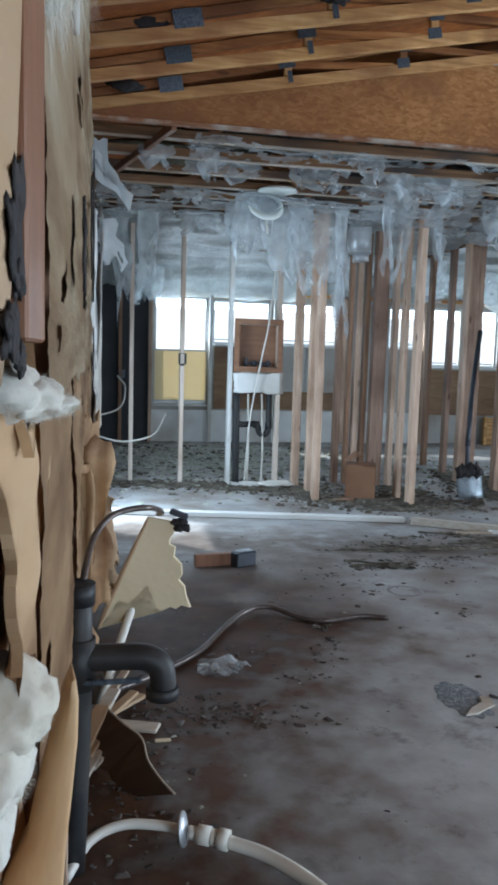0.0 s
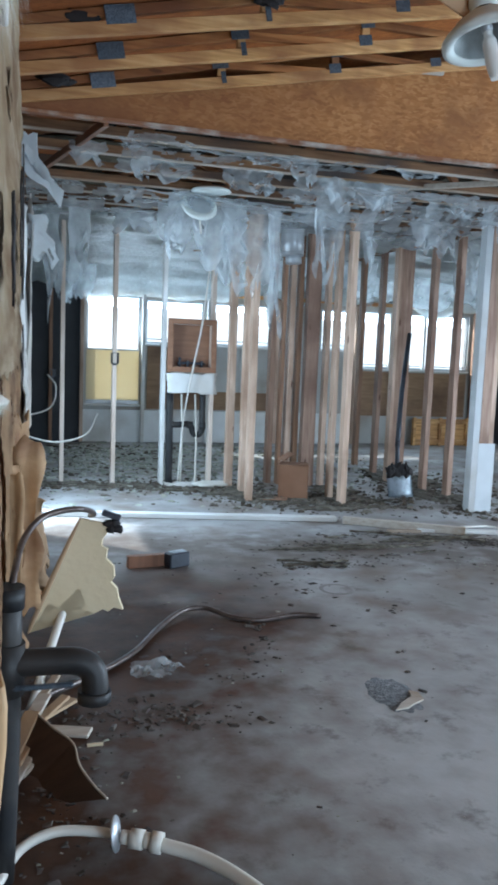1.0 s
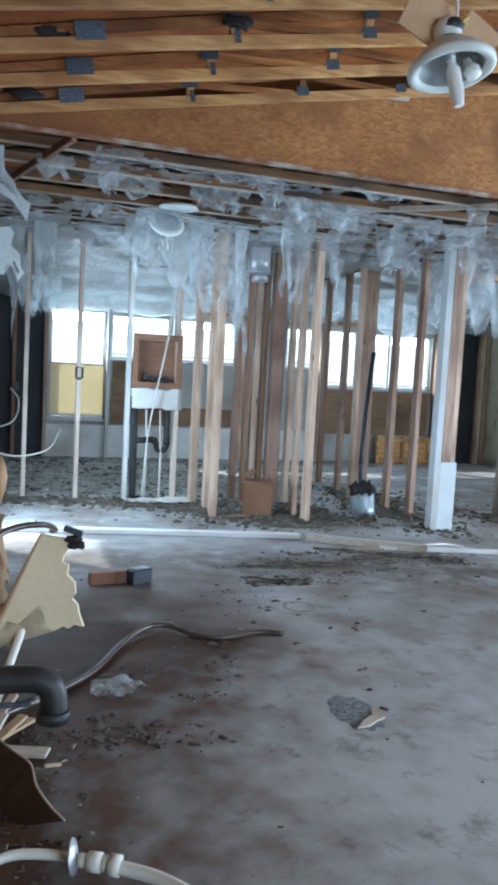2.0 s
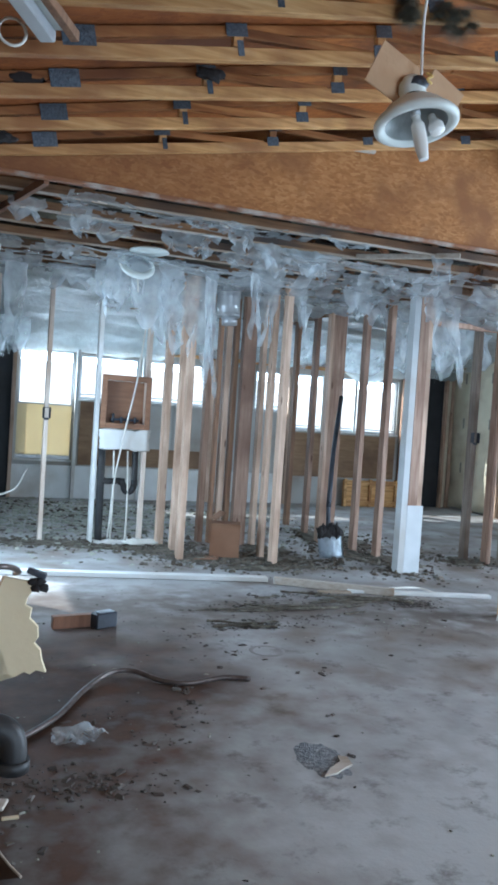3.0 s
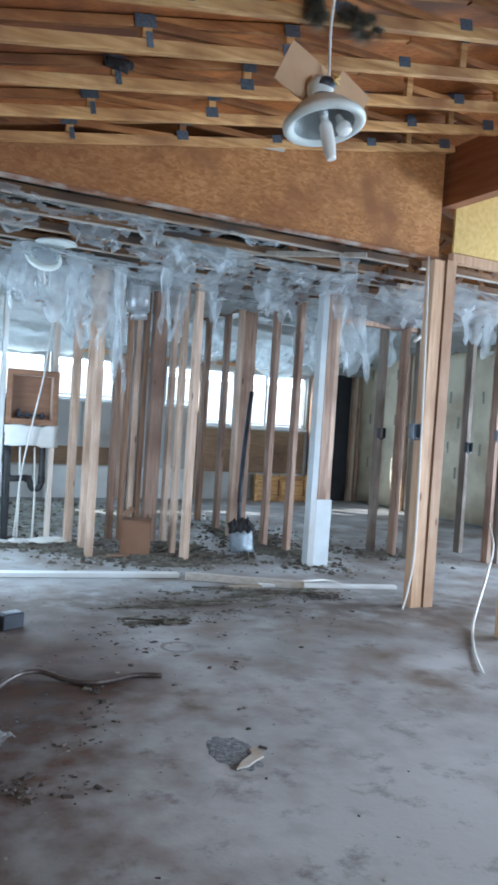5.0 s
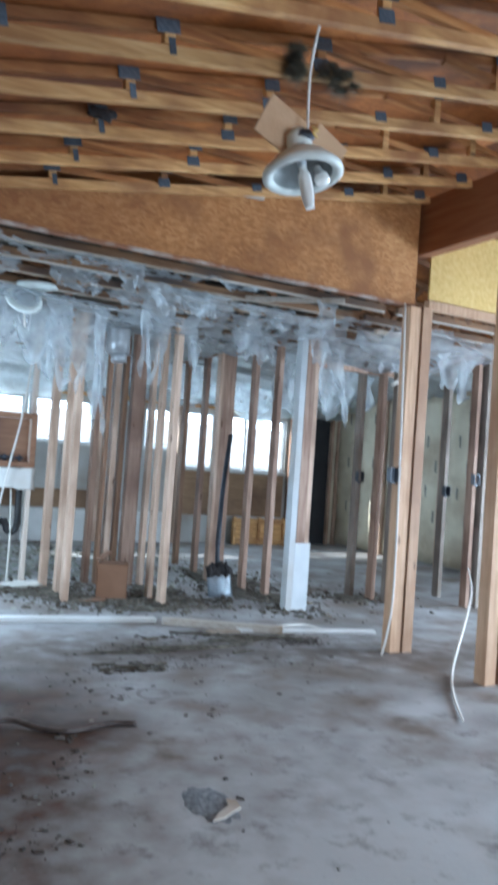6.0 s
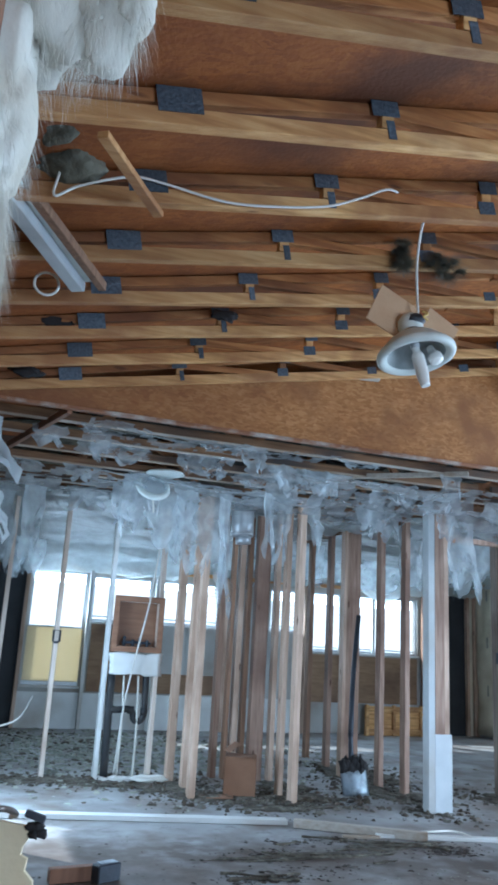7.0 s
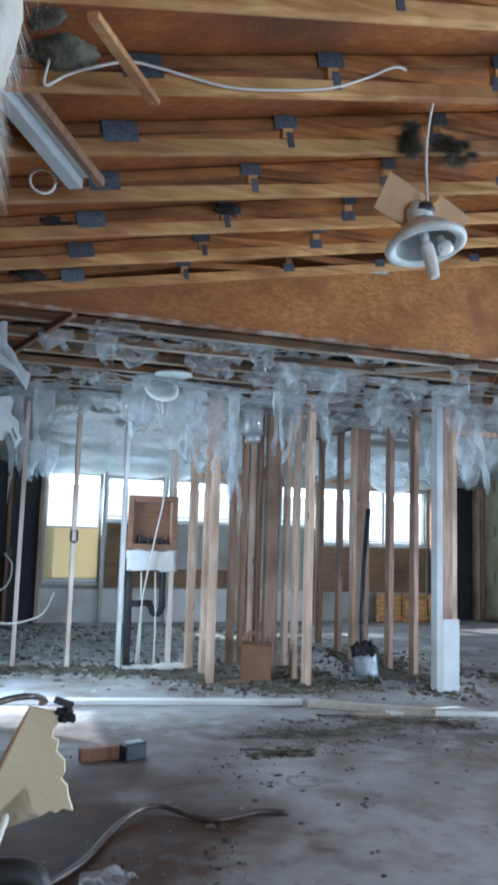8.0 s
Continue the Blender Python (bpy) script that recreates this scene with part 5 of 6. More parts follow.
wool("hanging_wool", "grey dusty wool on the lower end of the trusses", [((0.10, 2.15, 2.60), (0.10, 0.08, 0.06)), ((0.02, 2.0, 2.62), (0.10, 0.08, 0.05))], 8, 400, 0.05, GREY_FLUFF)
rng = random.Random(61)
tuft = []
for (x, y, z), (a, b, c) in (((-0.035, 0.95, 2.13), (0.10, 0.10, 0.18)), ((0.055, 0.95, 2.15), (0.075, 0.08, 0.15)), ((-0.06, 0.92, 1.88), (0.05, 0.08, 0.16)), ((-0.07, 0.93, 1.70), (0.04, 0.06, 0.10))):
    tuft.append(((x, y, z), (a, b, c)))
    for k in range(6):
        d = Vector((rng.uniform(-1, 1), rng.uniform(-1, 1), rng.uniform(-1, 1)))
        d.normalize()
        tuft.append(((x + d.x * a * 0.8, y + d.y * b * 0.6, z + d.z * c * 0.8), (a * 0.32, b * 0.4, c * 0.30)))
wool("wool_batt", "white glass wool hanging torn from the roof edge", tuft, 11, 40000, 0.030, None, 1.6, 0.00028)

for k, (x, y, s) in enumerate(((0.97, 3.38, 0.06), (0.15, 3.9, 0.09), (0.2, 3.4, 0.07), (0.1, 4.1, 0.08))):
    bm = bmesh.new()
    add_lump(bm, (x, y - 0.022, top_z(x) - 0.02), (s, 0.006, 0.03), 51.0 + k, 0.7)
    solo("soot_clump", bm, SOOT, "black mould on a truss", "mould", "mould patches")

# ---- the torn outer wall beside the camera ----
FOAM = mat("old_cream_foam", [(0.31, 0.20, 0.11), (0.47, 0.36, 0.23), (0.60, 0.51, 0.38)], 6.0, (1, 0.22, 1.6), rough=0.95, bump=0.6, fine=40, stain=(0.27, 0.16, 0.085), stain_scale=4.5)
lining = thing("outer_wall_lining", "torn wallboard, kraft paper and studs of a gutted outer wall", "wall lining")
part("stud", box((-0.155, 0.67, 1.24), (-0.060, 0.86, 2.48), 0.003), REDWOOD, lining, "red-brown doubled stud")
for y0, y1, m in ((1.18, 1.22, PINE_DARK), (1.60, 1.64, PINE_Z), (2.01, 2.05, PINE_DARK), (2.42, 2.46, PINE_Z), (2.83, 2.87, PINE_DARK), (3.24, 3.28, PINE_Z), (3.65, 3.69, PINE_DARK), (4.06, 4.10, PINE_Z), (4.6, 4.64, PINE_DARK), (0.2, 0.24, PINE_DARK), (-0.2, -0.16, PINE_Z), (-0.8, -0.76, PINE_Z), (-1.4, -1.36, PINE_Z), (-2.0, -1.96, PINE_Z)):
    part("stud", box((-0.155, y0, 0), (-0.066, y1, 2.48), 0.002), m, lining)
PATCHES = [
    # y0, y1, z0, z1, x, material
    (0.30, 0.695, 1.225, 2.45, -0.072, WALLBOARD),
    (0.45, 1.15, 0.42, 0.96, -0.105, KRAFT),
    (0.66, 0.93, 0.935, 1.19, -0.071, KRAFT),
]
for k, (y0, y1, z0, z1, x, m) in enumerate(PATCHES):
    part("torn_board", ragged('x', x, y0, y1, z0, z1, 2.7 * k + 1.3, 0.010, 0.07, 0.014, 10, 22), m, lining)
for k, (y, z, sy, sz) in enumerate(((0.645, 1.352, 0.045, 0.030), (0.625, 1.318, 0.040, 0.028), (0.655, 1.292, 0.040, 0.022), (0.60, 1.245, 0.045, 0.020), (0.66, 1.225, 0.04, 0.012))):
    bm = bmesh.new()
    add_lump(bm, (-0.066, y, z), (0.004, sy, sz), 91.0 + k * 2.3, 0.7)
    part("scorched_hole", bm, SOOT, lining, "scorched black hole in the wallboard")
# thin black sheets on the lining, painted dark as the inside of torn gaps
for k, (y, z0, z1) in enumerate(((1.5, 1.35, 1.52), (2.6, 1.5, 1.75), (3.2, 1.45, 2.0), (3.4, 1.12, 1.3))):
    part("hole", ragged('x', -0.034, y, y + 0.22, z0, z1, 12.1 + k, 0.004, 0.07, 0.002, 6, 8), SOOT, lining, "black sheet standing in for a dark torn gap")
# bulging torn paper low on the wall
part("torn_paper", ragged('y', 2.62, -0.10, 0.030, 0.34, 0.93, 17.7, 0.008, 0.035, 0.03, 8, 16), KRAFT, lining, "torn paper curling off the wall")
part("torn_paper", ragged('y', 2.30, -0.10, -0.022, 0.30, 0.86, 18.9, 0.008, 0.03, 0.03, 8, 16), KRAFT, lining, "torn paper curling off the wall")
part("torn_paper", ragged('y', 2.92, -0.08, 0.058, 0.32, 0.70, 19.4, 0.008, 0.04, 0.03, 8, 14), WALLBOARD, lining, "torn paper curling off the wall")
for k, (y, z0, z1, x, lean) in enumerate(((2.95, 0.25, 0.68, 0.055, -0.07), (3.35, 0.28, 0.62, 0.075, -0.10), (2.35, 0.28, 0.90, -0.035, -0.01), (3.05, 0.30, 0.95, -0.02, -0.02))):
    part("torn_paper", ragged('x', x, y, y + 0.42, z0, z1, 21.3 + k, 0.006, 0.09, 0.03, 10, 14, lean), (KRAFT, WALLBOARD, KRAFT, KRAFT)[k], lining, "torn paper curling off the wall")
for k, (y, z0, z1, x) in enumerate(((4.35, 0.72, 1.95, -0.045), (4.62, 0.80, 2.05, -0.02), (4.2, 0.7, 1.2, -0.03))):
    part("white_fringe", ragged('x', x, y, y + 0.22, z0, z1, 31.3 + k, 0.006, 0.10, 0.02, 8, 26), WHITE, lining, "ragged white edge of torn lining")


def crust(at, y0, y1, z0, z1, relief, seed, holes, folds):
    """A torn, uneven wall face at x = at, rough at several scales, broken through in places."""
    ny, nz = 80, 150
    bm = bmesh.new()
    grid = []
    for i in range(ny + 1):
        y = y0 * (y1 / y0) ** (i / ny)
        row = []
        for j in range(nz + 1):
            z = z0 + (z1 - z0) * j / nz
            p = Vector((seed, y * 1.3, z * 5.0 * folds))
            h = noise.noise(p) + 0.55 * noise.noise(p * 2.3) + 0.35 * noise.noise(Vector((seed, y * 5, z * 22 * folds))) + 0.25 * noise.noise(Vector((seed, y * 14, z * 60)))
            rim = 0.03 * noise.noise(Vector((y * 9, seed, 3.0))) * (j in (0, nz))
            row.append(bm.verts.new((at + relief * h * min(1.5, 0.55 + 0.35 * y), y, z + rim)))
        grid.append(row)
    for i in range(ny):
        for j in range(nz):
            y, z = grid[i][j].co.y, grid[i][j].co.z
            if noise.noise(Vector((y * 2.2, z * 7.0, seed * 1.7))) + 0.4 * noise.noise(Vector((y * 6, z * 26, seed))) > holes:
                continue
            bm.faces.new((grid[i][j], grid[i + 1][j], grid[i + 1][j + 1], grid[i][j + 1])).smooth = True
    bmesh.ops.solidify(bm, geom=list(bm.faces), thickness=0.006)
    return bm


part("crusted_board", crust(-0.058, 0.86, 4.35, 1.16, 2.46, 0.011, 5.2, 0.56, 0.8), FOAM, lining, "crusted cream and brown remains of wallboard")
part("kraft_backing", crust(-0.064, 0.84, 1.72, 0.30, 1.17, 0.009, 9.7, 0.62, 0.45), KRAFT, lining, "creased tan kraft paper bulging off the wall")
part("kraft_backing", crust(-0.062, 1.80, 4.5, 0.12, 1.17, 0.012, 12.9, 0.55, 0.5), KRAFT, lining, "creased tan kraft paper bulging off the wall")
part("wiring", tube([(-0.05, 0.92, 2.6), (-0.046, 1.0, 2.2), (-0.042, 1.2, 1.95), (-0.05, 1.5, 1.8)], 0.007, 8), CABLE, lining, "pale cable running down the wall")
solo("door_jamb", box((-0.17, 5.27, 0), (-0.02, 5.34, 2.1), 0.003), WHITE, "white painted jamb of the open doorway", "door jamb", kind="structure")
solo("leaning_board", beam((-0.03, 6.12, 0.0), (-0.01, 6.10, 0.36), 0.09, 0.02, (0, 1, 0)), WHITE, "short white board leaning by the doorway", "board")

wool("wool_tuft", "white wool tuft poking out of the torn wall", [((-0.105, 0.72, 1.198), (0.050, 0.07, 0.030)), ((-0.070, 0.74, 1.188), (0.034, 0.06, 0.022)), ((-0.046, 0.75, 1.182), (0.024, 0.04, 0.010))], 21, 9000, 0.006, None, 0.05, 0.0001)
wool("wool_batt", "white glass wool bulging out of the wall bottom", [((-0.082, 0.72, 0.900), (0.040, 0.05, 0.045)), ((-0.096, 0.72, 0.845), (0.036, 0.05, 0.05)), ((-0.115, 0.74, 0.775), (0.032, 0.05, 0.05))], 23, 12000, 0.005, None, 0.3, 0.0001)

# curved panel edge low beside the camera
TAN = mat("tan_hardboard", [(0.42, 0.255, 0.125), (0.50, 0.32, 0.165), (0.56, 0.38, 0.21)], 4.0, (3, 3, 1), 0.6, 0.1, 40)
warped = bmesh.new()
rows = [(0.0, -0.155, -0.085), (0.35, -0.145, -0.065), (0.62, -0.120, -0.040), (0.70, -0.078, -0.034), (0.76, -0.066, -0.028), (0.82, -0.052, -0.0225), (0.865, -0.040, -0.0215), (0.888, -0.031, -0.0245)]
rings = []
for z, xl, xr in rows:
    rings.append([warped.verts.new(p) for p in ((xl, 0.812, z), ((xl + xr) / 2, 0.795, z), (xr - 0.004, 0.792, z), (xr, 0.800, z), (xr - 0.004, 0.83, z), (xl, 0.85, z))])
for a, b in zip(rings, rings[1:]):
    for j in range(6):
        warped.faces.new((a[j], a[(j + 1) % 6], b[(j + 1) % 6], b[j]))
warped.faces.new(rings[-1])
bmesh.ops.recalc_face_normals(warped, faces=warped.faces)
for f in warped.faces:
    f.smooth = True
solo("warped_panel", warped, TAN, "warped tan wall panel standing off the wall", "panel")

# ---- old sink plumbing at the wall ----
trap = thing("drain_trap", "black plastic drain stack with a trap arm", "drain pipe")
part("riser", tube([(-0.062, 1.75, 0.0), (-0.050, 1.75, 0.35), (-0.047, 1.75, 0.70)], 0.031, 16, 3), ABS, trap)
part("hub", tube([(-0.049, 1.75, 0.455), (-0.047, 1.75, 0.575)], 0.038, 16, 1), ABS, trap)
part("hub", tube([(-0.047, 1.75, 0.655), (-0.046, 1.75, 0.705)], 0.036, 16, 1), ABS, trap)
part("trap_arm", tube([(-0.045, 1.75, 0.525), (0.05, 1.745, 0.527), (0.105, 1.74, 0.525), (0.138, 1.737, 0.505), (0.146, 1.735, 0.47), (0.145, 1.735, 0.445)], 0.031, 16, 5), ABS, trap)
part("slip_nut", tube([(0.145, 1.735, 0.455), (0.144, 1.735, 0.428)], 0.039, 12, 1), ABS, trap)
part("hose", tube([(-0.045, 1.76, 0.66), (-0.035, 1.80, 0.72), (-0.018, 1.92, 0.765), (0.024, 2.0, 0.803), (0.082, 2.05, 0.813), (0.140, 2.10, 0.805), (0.19, 2.4, 0.73), (0.20, 2.70, 0.66)], 0.0085, 10), COPPER_HOSE, trap, "dark supply hose arching out of the pipe")
rod = bmesh.new()
for k in range(34):
    add_lathe(rod, [(0.006, 0.0), (0.0085, 0.0015), (0.006, 0.003)], (-0.03 + k * 0.0036, 1.72, 0.478), 8, Euler((0, radians(90), 0)))
add_tube(rod, [(-0.04, 1.72, 0.478), (0.095, 1.72, 0.478)], 0.006, 8, 1)
part("threaded_rod", rod, PLATE, trap)
supply = thing("supply_pipe", "pale plastic supply stub rising from a floor flange", "pipe")
part("pipe", tube([(-0.005, 2.57, 0.0), (0.0625, 2.66, 0.178), (0.146, 2.80, 0.379)], 0.015, 12, 2), PVC, supply)
part("coupling", tube([(0.052, 2.645, 0.150), (0.067, 2.667, 0.190)], 0.023, 12, 1), PVC, supply)
part("flange", lathe([(0.0, 0.012), (0.022, 0.012), (0.05, 0.004), (0.052, 0.0)], (-0.005, 2.57, 0.0), 20), METAL, supply)


def cut_board(points, thick, bevel=0.0):
    bm = bmesh.new()
    f = bm.faces.new([bm.verts.new(p) for p in points])
    bmesh.ops.triangulate(bm, faces=[f])
    ext = bmesh.ops.extrude_face_region(bm, geom=list(bm.faces))
    bmesh.ops.translate(bm, verts=[v for v in ext["geom"] if isinstance(v, bmesh.types.BMVert)], vec=thick)
    bmesh.ops.recalc_face_normals(bm, faces=bm.faces)
    return bm


torn = thing("torn_panel", "jagged cream wallboard piece propped on a pipe", "board")
outline = [(0.165, 0.65), (0.215, 0.638), (0.252, 0.632), (0.262, 0.60), (0.244, 0.572), (0.240, 0.548), (0.262, 0.535), (0.258, 0.50), (0.286, 0.47), (0.290, 0.43), (0.278, 0.41), (0.300, 0.385), (0.306, 0.35), (0.324, 0.302),
           (0.292, 0.312), (0.272, 0.298), (0.252, 0.308), (0.222, 0.292), (0.200, 0.305), (0.182, 0.36), (0.168, 0.395), (0.135, 0.36), (0.098, 0.325), (0.062, 0.34), (0.035, 0.29), (-0.004, 0.232), (0.012, 0.275), (0.075, 0.43), (0.125, 0.545)]
part("board", cut_board([(x, 2.74 - 0.10 * (z - 0.23), z) for x, z in outline], (0.006, 0.014, 0.0)), CREAM, torn)
part("broken_edge", tube([(0.166, 2.693, 0.652), (0.12, 2.70, 0.545), (0.072, 2.715, 0.43), (0.010, 2.735, 0.275), (-0.006, 2.737, 0.232)], [0.004, 0.008, 0.009, 0.008, 0.004], 6, 3), WALLBOARD, torn, "crumbling paper edge")
solo("metal_clip", beam((0.242, 2.70, 0.672), (0.305, 2.69, 0.650), 0.03, 0.02, bevel=0.004), DARK_BOX, "dark bent metal clip on top of the torn panel", "clip")
bm = bmesh.new()
for k in range(4):
    add_lump(bm, (0.262 + 0.012 * k, 2.70, 0.632 - 0.022 * (k % 2)), (0.018, 0.012, 0.014), 61 + k, 0.7, 2)
solo("dirt_clump", bm, SOOT, "dark dirt stuck to the torn panel", "dirt")

line = thing("water_connector", "white plastic pipe end with a metal flange lying on the floor", "pipe")
part("tube", tube([(-0.075, 1.69, 0.02), (-0.019, 1.79, 0.045), (0.064, 1.835, 0.05), (0.162, 1.828, 0.042), (0.215, 1.80, 0.040)], 0.0125, 12), PVC, line)
part("flange", lathe([(0.0, 0.010), (0.018, 0.010), (0.042, 0.003), (0.043, -0.001), (0.0, -0.001)], (0.208, 1.803, 0.046), 24, Euler((0, radians(80), radians(-18)))), METAL, line, "grey metal escutcheon")
for a, b, r in (((0.222, 1.797, 0.040), (0.243, 1.789, 0.039), 0.017), ((0.243, 1.789, 0.039), (0.275, 1.776, 0.037), 0.024), ((0.275, 1.776, 0.037), (0.292, 1.769, 0.036), 0.020), ((0.292, 1.769, 0.036), (0.318, 1.757, 0.034), 0.026)):
    part("coupling", tube([a, b], r, 14, 1), PVC, line)
part("pipe", tube([(0.312, 1.760, 0.032), (0.40, 1.70, 0.028), (0.48, 1.60, 0.025), (0.56, 1.45, 0.022)], 0.017, 12), PVC, line)

# ---- things lying on the floor ----
solo("floor_hose", tube([(0.02, 2.66, 0.02), (0.16, 2.78, 0.015), (0.29, 2.90, 0.014), (0.422, 3.06, 0.014), (0.558, 3.31, 0.016), (0.69, 3.466, 0.03), (0.806, 3.494, 0.03), (0.918, 3.387, 0.014), (1.04, 3.335, 0.012), (1.22, 3.379, 0.012), (1.342, 3.342, 0.012)], 0.012, 10), COPPER_HOSE, "dark flexible hose snaking over the floor", "hose")
bm = bmesh.new()
cells = [[bm.verts.new((0.46 + 0.15 * (i / 20 - 1), 2.86 + 0.11 * (j / 20 - 1), 0.006 + 0.10 * max(0.0, 1 - math.hypot(i / 20 - 1, j / 20 - 1)) * abs(noise.noise(Vector((i * 0.17, j * 0.17, 3.3)))) + 0.012 * abs(noise.noise(Vector((i * 0.5, j * 0.5, 8.1)))))) for j in range(41)] for i in range(41)]
for i in range(40):
    for j in range(40):
        a = math.atan2(j - 20, i - 20)
        if math.hypot(i - 20, j - 20) < 20 * (0.72 + 0.45 * noise.noise(Vector((1.7 * math.cos(a), 1.7 * math.sin(a), 5.0)))):
            bm.faces.new((cells[i][j], cells[i + 1][j], cells[i + 1][j + 1], cells[i][j + 1])).smooth = True
plastic(bm, "crumpled clear plastic scrap on the floor")
block = thing("cabinet_board", "red-brown board with a dark block lying on the floor", "board")
part("board", beam((0.535, 4.33, 0.037), (0.80, 4.36, 0.039), 0.05, 0.07, bevel=0.003), REDWOOD, block)
part("end_block", beam((0.76, 4.30, 0.045), (0.885, 4.36, 0.045), 0.07, 0.085, bevel=0.006), DARK_BOX, block, "dark block at the end of the board")
part("block_top", beam((0.78, 4.31, 0.091), (0.87, 4.35, 0.091), 0.05, 0.005), SLATE, block)

for (a, b, w, h, m, txt) in (((0.00, 5.86, 0.02), (2.26, 5.42, 0.02), 0.085, 0.035, WHITE, "long white trim board lying across the floor"), ((2.74, 5.02, 0.014), (3.80, 4.74, 0.014), 0.06, 0.026, WHITE, "white trim board lying across the floor"),
                             ((2.28, 5.33, 0.03), (3.05, 4.87, 0.03), 0.05, 0.055, PALE, "rough pine length lying by the white trim"), ((2.5, 5.02, 0.01), (2.75, 4.98, 0.01), 0.04, 0.02, PALE, "short pine offcut on the dirty floor")):
    solo("floor_trim", beam(a, b, w, h, bevel=0.003), m, txt, "trim board", "boards on the floor")
solo("floor_cable", tube([(2.9, 4.98, 0.03), (3.1, 4.92, 0.05), (3.3, 4.95, 0.04), (3.4, 4.86, 0.02)], 0.008, 8), CABLE, "short white cable over the trim boards", "cable")

splinters = [((0.146, 2.64, 0.02), (-0.02, 2.40, 0.05), 0.05), ((0.12, 2.58, 0.06), (-0.05, 2.33, 0.03), 0.035), ((0.02, 2.50, 0.02), (-0.06, 2.20, 0.04), 0.08), ((0.05, 2.45, 0.01), (0.19, 2.40, 0.012), 0.06), ((0.0, 2.32, 0.02), (-0.06, 2.10, 0.03), 0.06), ((-0.05, 2.28, 0.03), (0.05, 2.52, 0.10), 0.045), ((-0.04, 2.35, 0.05), (0.09, 2.62, 0.12), 0.03), ((-0.06, 2.22, 0.03), (0.01, 2.42, 0.09), 0.05), ((-0.03, 2.18, 0.012), (0.05, 2.32, 0.02), 0.04)]

for a, b, w in splinters:
    solo("wood_splinter", beam(a, b, w, 0.012, bevel=0.003), (PALE, PALE, WALLBOARD)[int(w * 1000) % 3], "split scrap of pale panelling on the floor", "scrap", "panelling scraps")
VENEER = mat("stained_veneer", [(0.07, 0.035, 0.02), (0.13, 0.07, 0.04)], 4.0, (1, 6, 1), 0.7, 0.2, 40, stain=(0.05, 0.03, 0.02))
strip = thing("curled_veneer", "brown veneer sheet with a pale torn edge on the floor", "veneer")
ed = [(0.017, 2.42, 0.09), (0.07, 2.31, 0.085), (0.125, 2.225, 0.075), (0.140, 2.14, 0.05), (0.175, 2.06, 0.03), (0.208, 2.01, 0.015)]
bm = bmesh.new()
up = [bm.verts.new(p) for p in ed]
dn = [bm.verts.new((p[0] - 0.10, p[1] - 0.10 + 0.12 * i / 5, 0.004)) for i, p in enumerate(ed)]
for i in range(5):
    bm.faces.new((up[i], up[i + 1], dn[i + 1], dn[i]))
bmesh.ops.solidify(bm, geom=list(bm.faces), thickness=0.003)
part("sheet", bm, VENEER, strip)
part("torn_edge", tube(ed, 0.0035, 6), PALE, strip, "pale splintered edge")

DUST_BLUE = mat("blue_grey_crumbs", [(0.10, 0.115, 0.13), (0.19, 0.205, 0.225), (0.32, 0.335, 0.35)], 55.0, rough=0.9, bump=1.0, fine=120, spread=0.2)
patch = thing("floor_patch", "dark crumbled patch with a tan board chip on the floor", "debris")
bm = bmesh.new()
hub = bm.verts.new((1.31, 2.50, 0.003))
rims = []
for r0 in (0.5, 1.0):
    row = []
    for k in range(48):
        a = 2 * math.pi * k / 48
        r = r0 * (1.0 + 0.28 * noise.noise(Vector((2.2 * math.cos(a), 2.2 * math.sin(a), 4.0))) + 0.10 * noise.noise(Vector((9 * math.cos(a), 9 * math.sin(a), 1.0))))
        row.append(bm.verts.new((1.31 + 0.088 * r * math.cos(a), 2.50 + 0.150 * r * math.sin(a), 0.0035 if r0 < 1 else 0.0004)))
    rims.append(row)
for k in range(48):
    bm.faces.new((hub, rims[0][k], rims[0][(k + 1) % 48]))
    bm.faces.new((rims[0][k], rims[1][k], rims[1][(k + 1) % 48], rims[0][(k + 1) % 48]))
part("crumb_bed", bm, DUST_BLUE, patch, "blue-grey crumbs")
part("chip", cut_board([(1.255, 2.365, 0.003), (1.31, 2.375, 0.003), (1.345, 2.40, 0.003), (1.395, 2.425, 0.003), (1.405, 2.485, 0.003), (1.375, 2.505, 0.003), (1.36, 2.455, 0.003), (1.30, 2.415, 0.003)], (0, 0, 0.006)), PALE, patch, "tan board chip")
solo("pale_chip", box((0.175, 2.33, 0), (0.225, 2.345, 0.006), 0.001), CREAM, "small pale chip on the floor", "scrap")
RING = mat("dusty_ring", [(0.20, 0.19, 0.18), (0.30, 0.29, 0.285)], 9.0, rough=0.8)
ringm = bmesh.new()
add_lathe(ringm, [(0.075, 0.0005), (0.085, 0.003), (0.098, 0.0005)], (1.60, 3.77, 0.0), 30)
solo("floor_ring", ringm, RING, "faint round mark where a pipe was sealed in the floor", "mark")

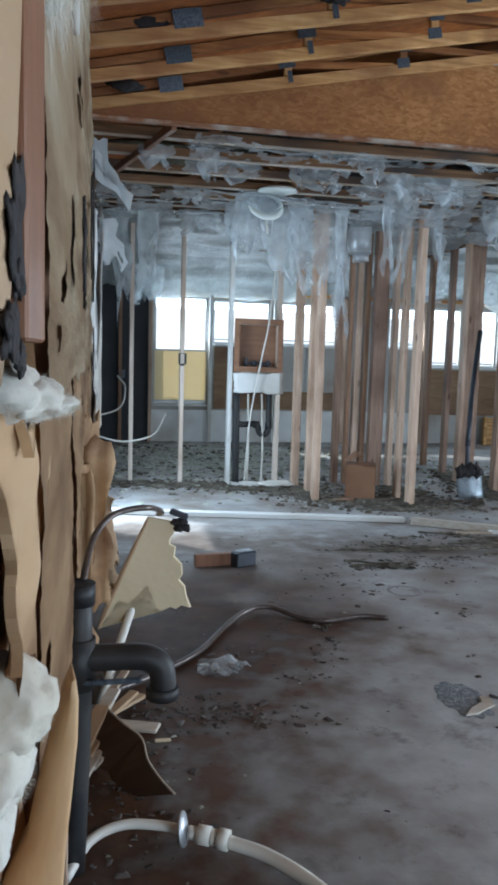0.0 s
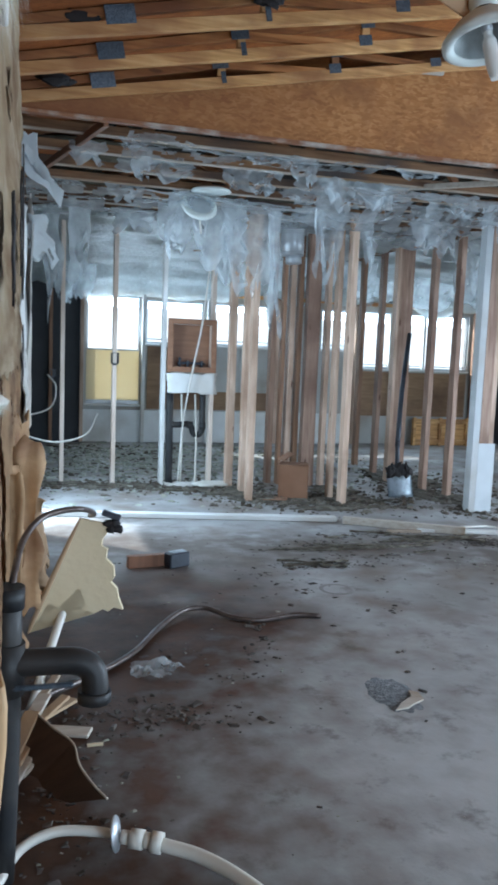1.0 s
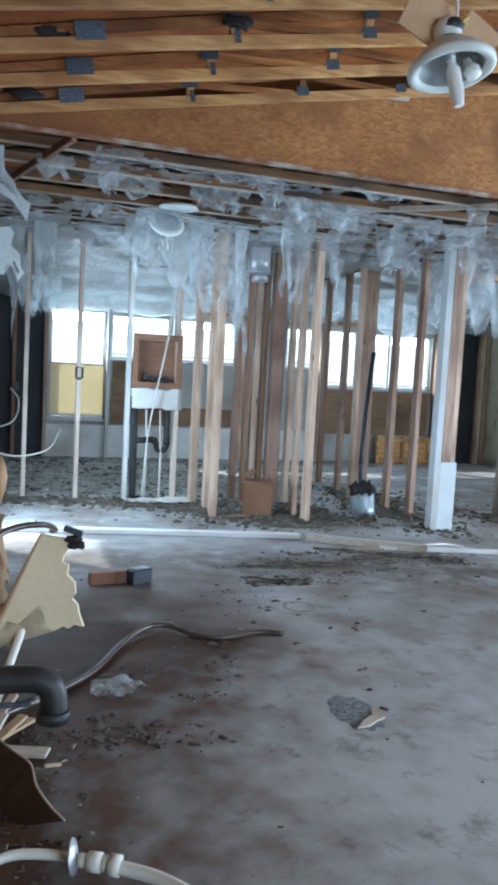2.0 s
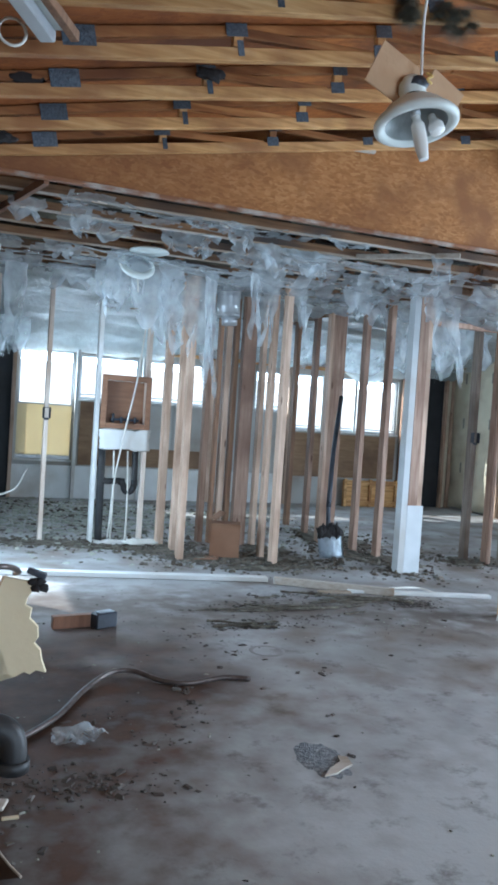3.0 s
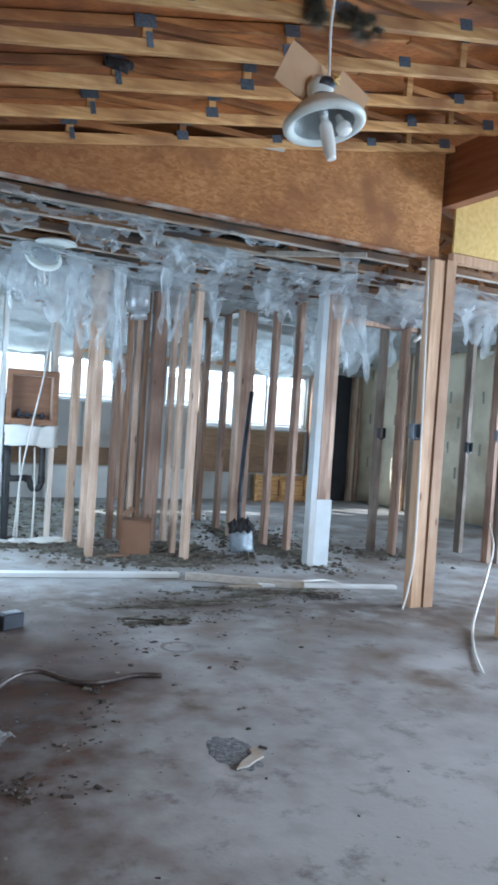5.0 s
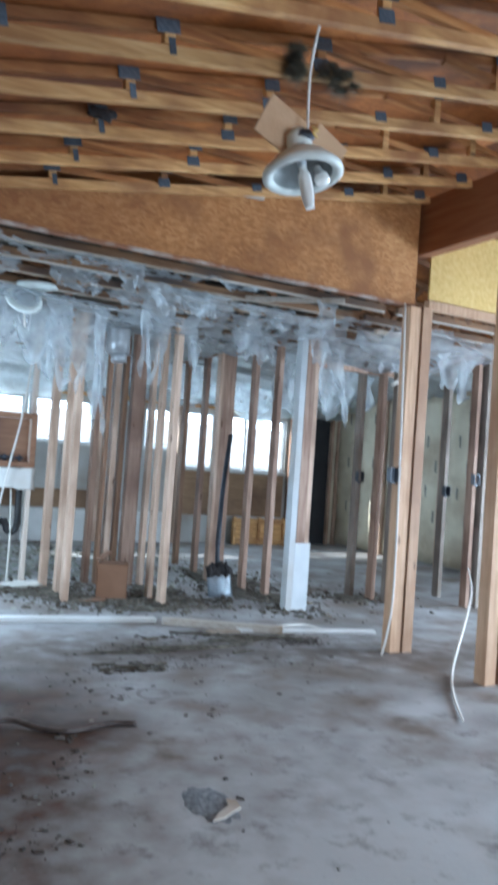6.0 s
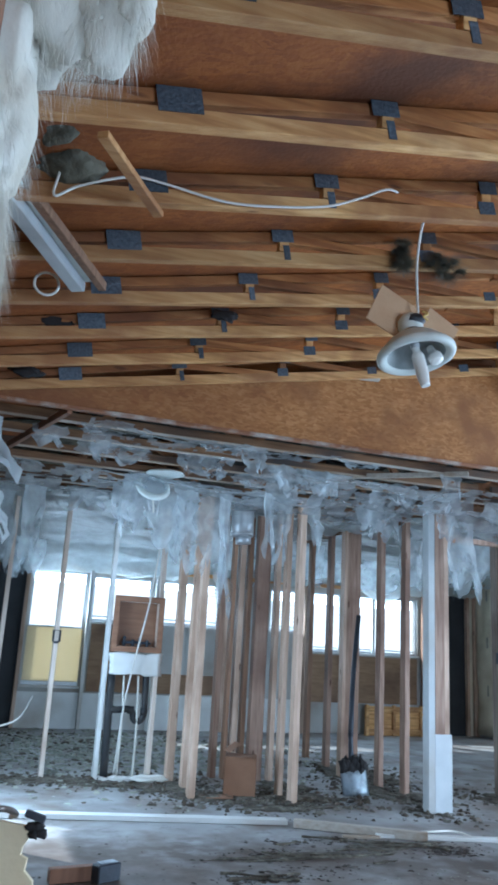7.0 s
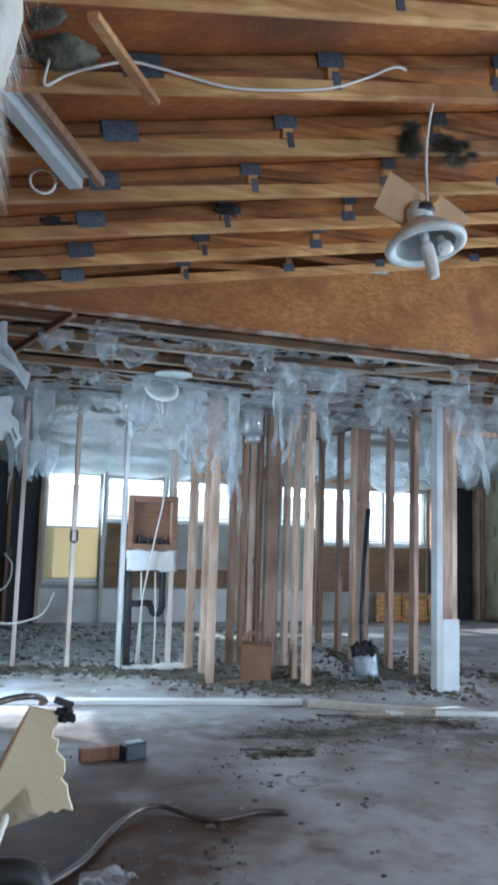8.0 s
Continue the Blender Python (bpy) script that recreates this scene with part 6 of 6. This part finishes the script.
# ---- loose dirt ----
scatter("dirt_clods", "dark clods of dirt scattered over the subfloor", [(1.3, 3.2, 0.7, 0.9, 40), (0.6, 3.6, 0.5, 0.6, 40), (2.0, 4.3, 0.7, 0.3, 120), (1.68, 4.25, 0.16, 0.04, 170), (1.85, 4.75, 0.14, 0.05, 120), (2.3, 4.95, 0.2, 0.05, 120), (3.05, 4.62, 0.10, 0.05, 260), (0.95, 3.05, 0.05, 0.05, 22), (1.75, 3.4, 0.04, 0.03, 14), (0.75, 2.75, 0.06, 0.03, 22), (0.03, 2.3, 0.10, 0.4, 420), (0.34, 2.5, 0.12, 0.07, 150), (0.58, 2.44, 0.10, 0.05, 70), (0.85, 2.9, 0.10, 0.05, 16), (1.0, 3.3, 0.03, 0.03, 12), (0.62, 3.05, 0.05, 0.04, 18), (2.9, 4.9, 0.4, 0.15, 132), (1.25, 4.1, 0.05, 0.03, 20), (1.42, 3.75, 0.03, 0.03, 20)], CLODS, 4, (0.0018, 0.011), 0.8)
scatter("dirt_flakes", "flat dark flakes of dirt and bark on the subfloor", [(1.9, 4.62, 0.35, 0.06, 60), (2.1, 4.40, 0.20, 0.03, 34), (2.6, 4.75, 0.3, 0.08, 40), (1.2, 3.9, 0.5, 0.2, 26), (0.75, 2.8, 0.4, 0.5, 14), (0.05, 2.4, 0.08, 0.3, 26), (1.66, 4.24, 0.16, 0.04, 70), (3.05, 4.62, 0.10, 0.05, 60)], CLODS, 14, (0.003, 0.015), 0.4)
SOIL = mat("dark_litter", [(0.06, 0.05, 0.038), (0.13, 0.115, 0.088), (0.22, 0.20, 0.16)], 26.0, rough=0.95, bump=1.0, fine=60, spread=0.18, stain=(0.07, 0.055, 0.04), stain_scale=9)
for k, (x, y, w, d) in enumerate(((0.25, 7.2, 0.30, 0.10), (0.75, 7.05, 0.35, 0.12), (1.35, 6.85, 0.35, 0.10), (1.75, 6.75, 0.22, 0.30), (1.95, 6.35, 0.20, 0.12), (2.35, 6.25, 0.30, 0.14), (2.75, 6.25, 0.22, 0.16), (2.75, 6.75, 0.2, 0.3), (3.55, 6.55, 0.16, 0.4), (3.8, 6.2, 0.2, 0.3), (3.75, 7.4, 0.25, 0.5), (2.45, 5.9, 0.35, 0.08), (2.1, 4.62, 0.5, 0.05), (2.75, 4.78, 0.35, 0.06), (4.7, 6.1, 0.3, 0.2))):
    bm = bmesh.new()
    add_lump(bm, (x, y, 0.0), (w, d, 0.014), 7.3 * k, 0.9, 4)
    solo("dirt_mound", bm, SOIL, "thin heap of dirt and litter on the subfloor", "dirt", "dirt heaps")
scatter("floor_rubble", "broken plaster and dirt along the stud walls", [(0.6, 7.1, 0.5, 0.12, 494), (1.5, 6.95, 0.35, 0.15, 571), (1.85, 6.5, 0.2, 0.3, 456), (2.4, 6.3, 0.3, 0.25, 799), (2.7, 6.1, 0.25, 0.2, 380), (3.6, 6.6, 0.25, 0.5, 609), (3.9, 7.4, 0.3, 0.6, 380), (4.6, 6.2, 0.3, 0.3, 228), (1.0, 6.6, 0.7, 0.2, 40), (3.6, 5.6, 0.2, 0.15, 95)], RUBBLE, 7, (0.004, 0.022), 1.3)
scatter("wool_litter", "grey shreds of insulation littering the far floor", [(1.6, 8.6, 1.0, 0.9, 2600), (0.8, 8.9, 0.6, 0.9, 1300), (3.4, 9.0, 0.5, 0.8, 300)], LITTER, 9, (0.005, 0.030), 0.8)
scatter("dark_litter", "dark clumps of dirt and wool over the far floor", [(1.2, 8.3, 0.9, 0.8, 300), (0.6, 9.8, 0.6, 0.25, 120), (2.2, 9.6, 0.7, 0.4, 90)], RUBBLE, 19, (0.008, 0.030), 1.0)
scatter("pale_crumbs", "pale plaster crumbs on the subfloor", [(1.2, 3.0, 0.9, 1.0, 120), (0.1, 2.0, 0.15, 0.3, 24), (2.8, 4.2, 0.6, 0.4, 60), (2.75, 4.15, 0.12, 0.08, 40)], LITTER, 11, (0.0015, 0.006), 0.6)
wool("straw_heap", "tangle of pale shreds at the foot of the plumbing bay", [((1.62, 6.98, 0.03), (0.16, 0.10, 0.03))], 41, 260, 0.14, PVC, 0.2)

for k, (x, y, turn, ln) in enumerate(((1.60, 4.29, -14, 0.34), (1.70, 4.20, -20, 0.26), (1.78, 4.26, 8, 0.18), (1.55, 4.22, -4, 0.20), (2.35, 4.98, -12, 0.30), (2.55, 4.86, -22, 0.28), (2.78, 4.80, -16, 0.34), (2.05, 4.88, 12, 0.20), (2.95, 4.70, -28, 0.26), (2.20, 4.60, -8, 0.22), (2.48, 4.42, 4, 0.16), (1.90, 4.66, -30, 0.20))):
    bm = ragged('y', 0.0, -ln / 2, ln / 2, -0.009, 0.009, 3.1 * k, 0.008, 0.012, 0.006, 12, 2)
    ob = solo("bark_strip", bm, SOIL, "dark splintered strip of wood in the dirt", "splinter", "dark splinters")
    ob.matrix_basis = pose(x, y, 0.010, 90, 0, turn)
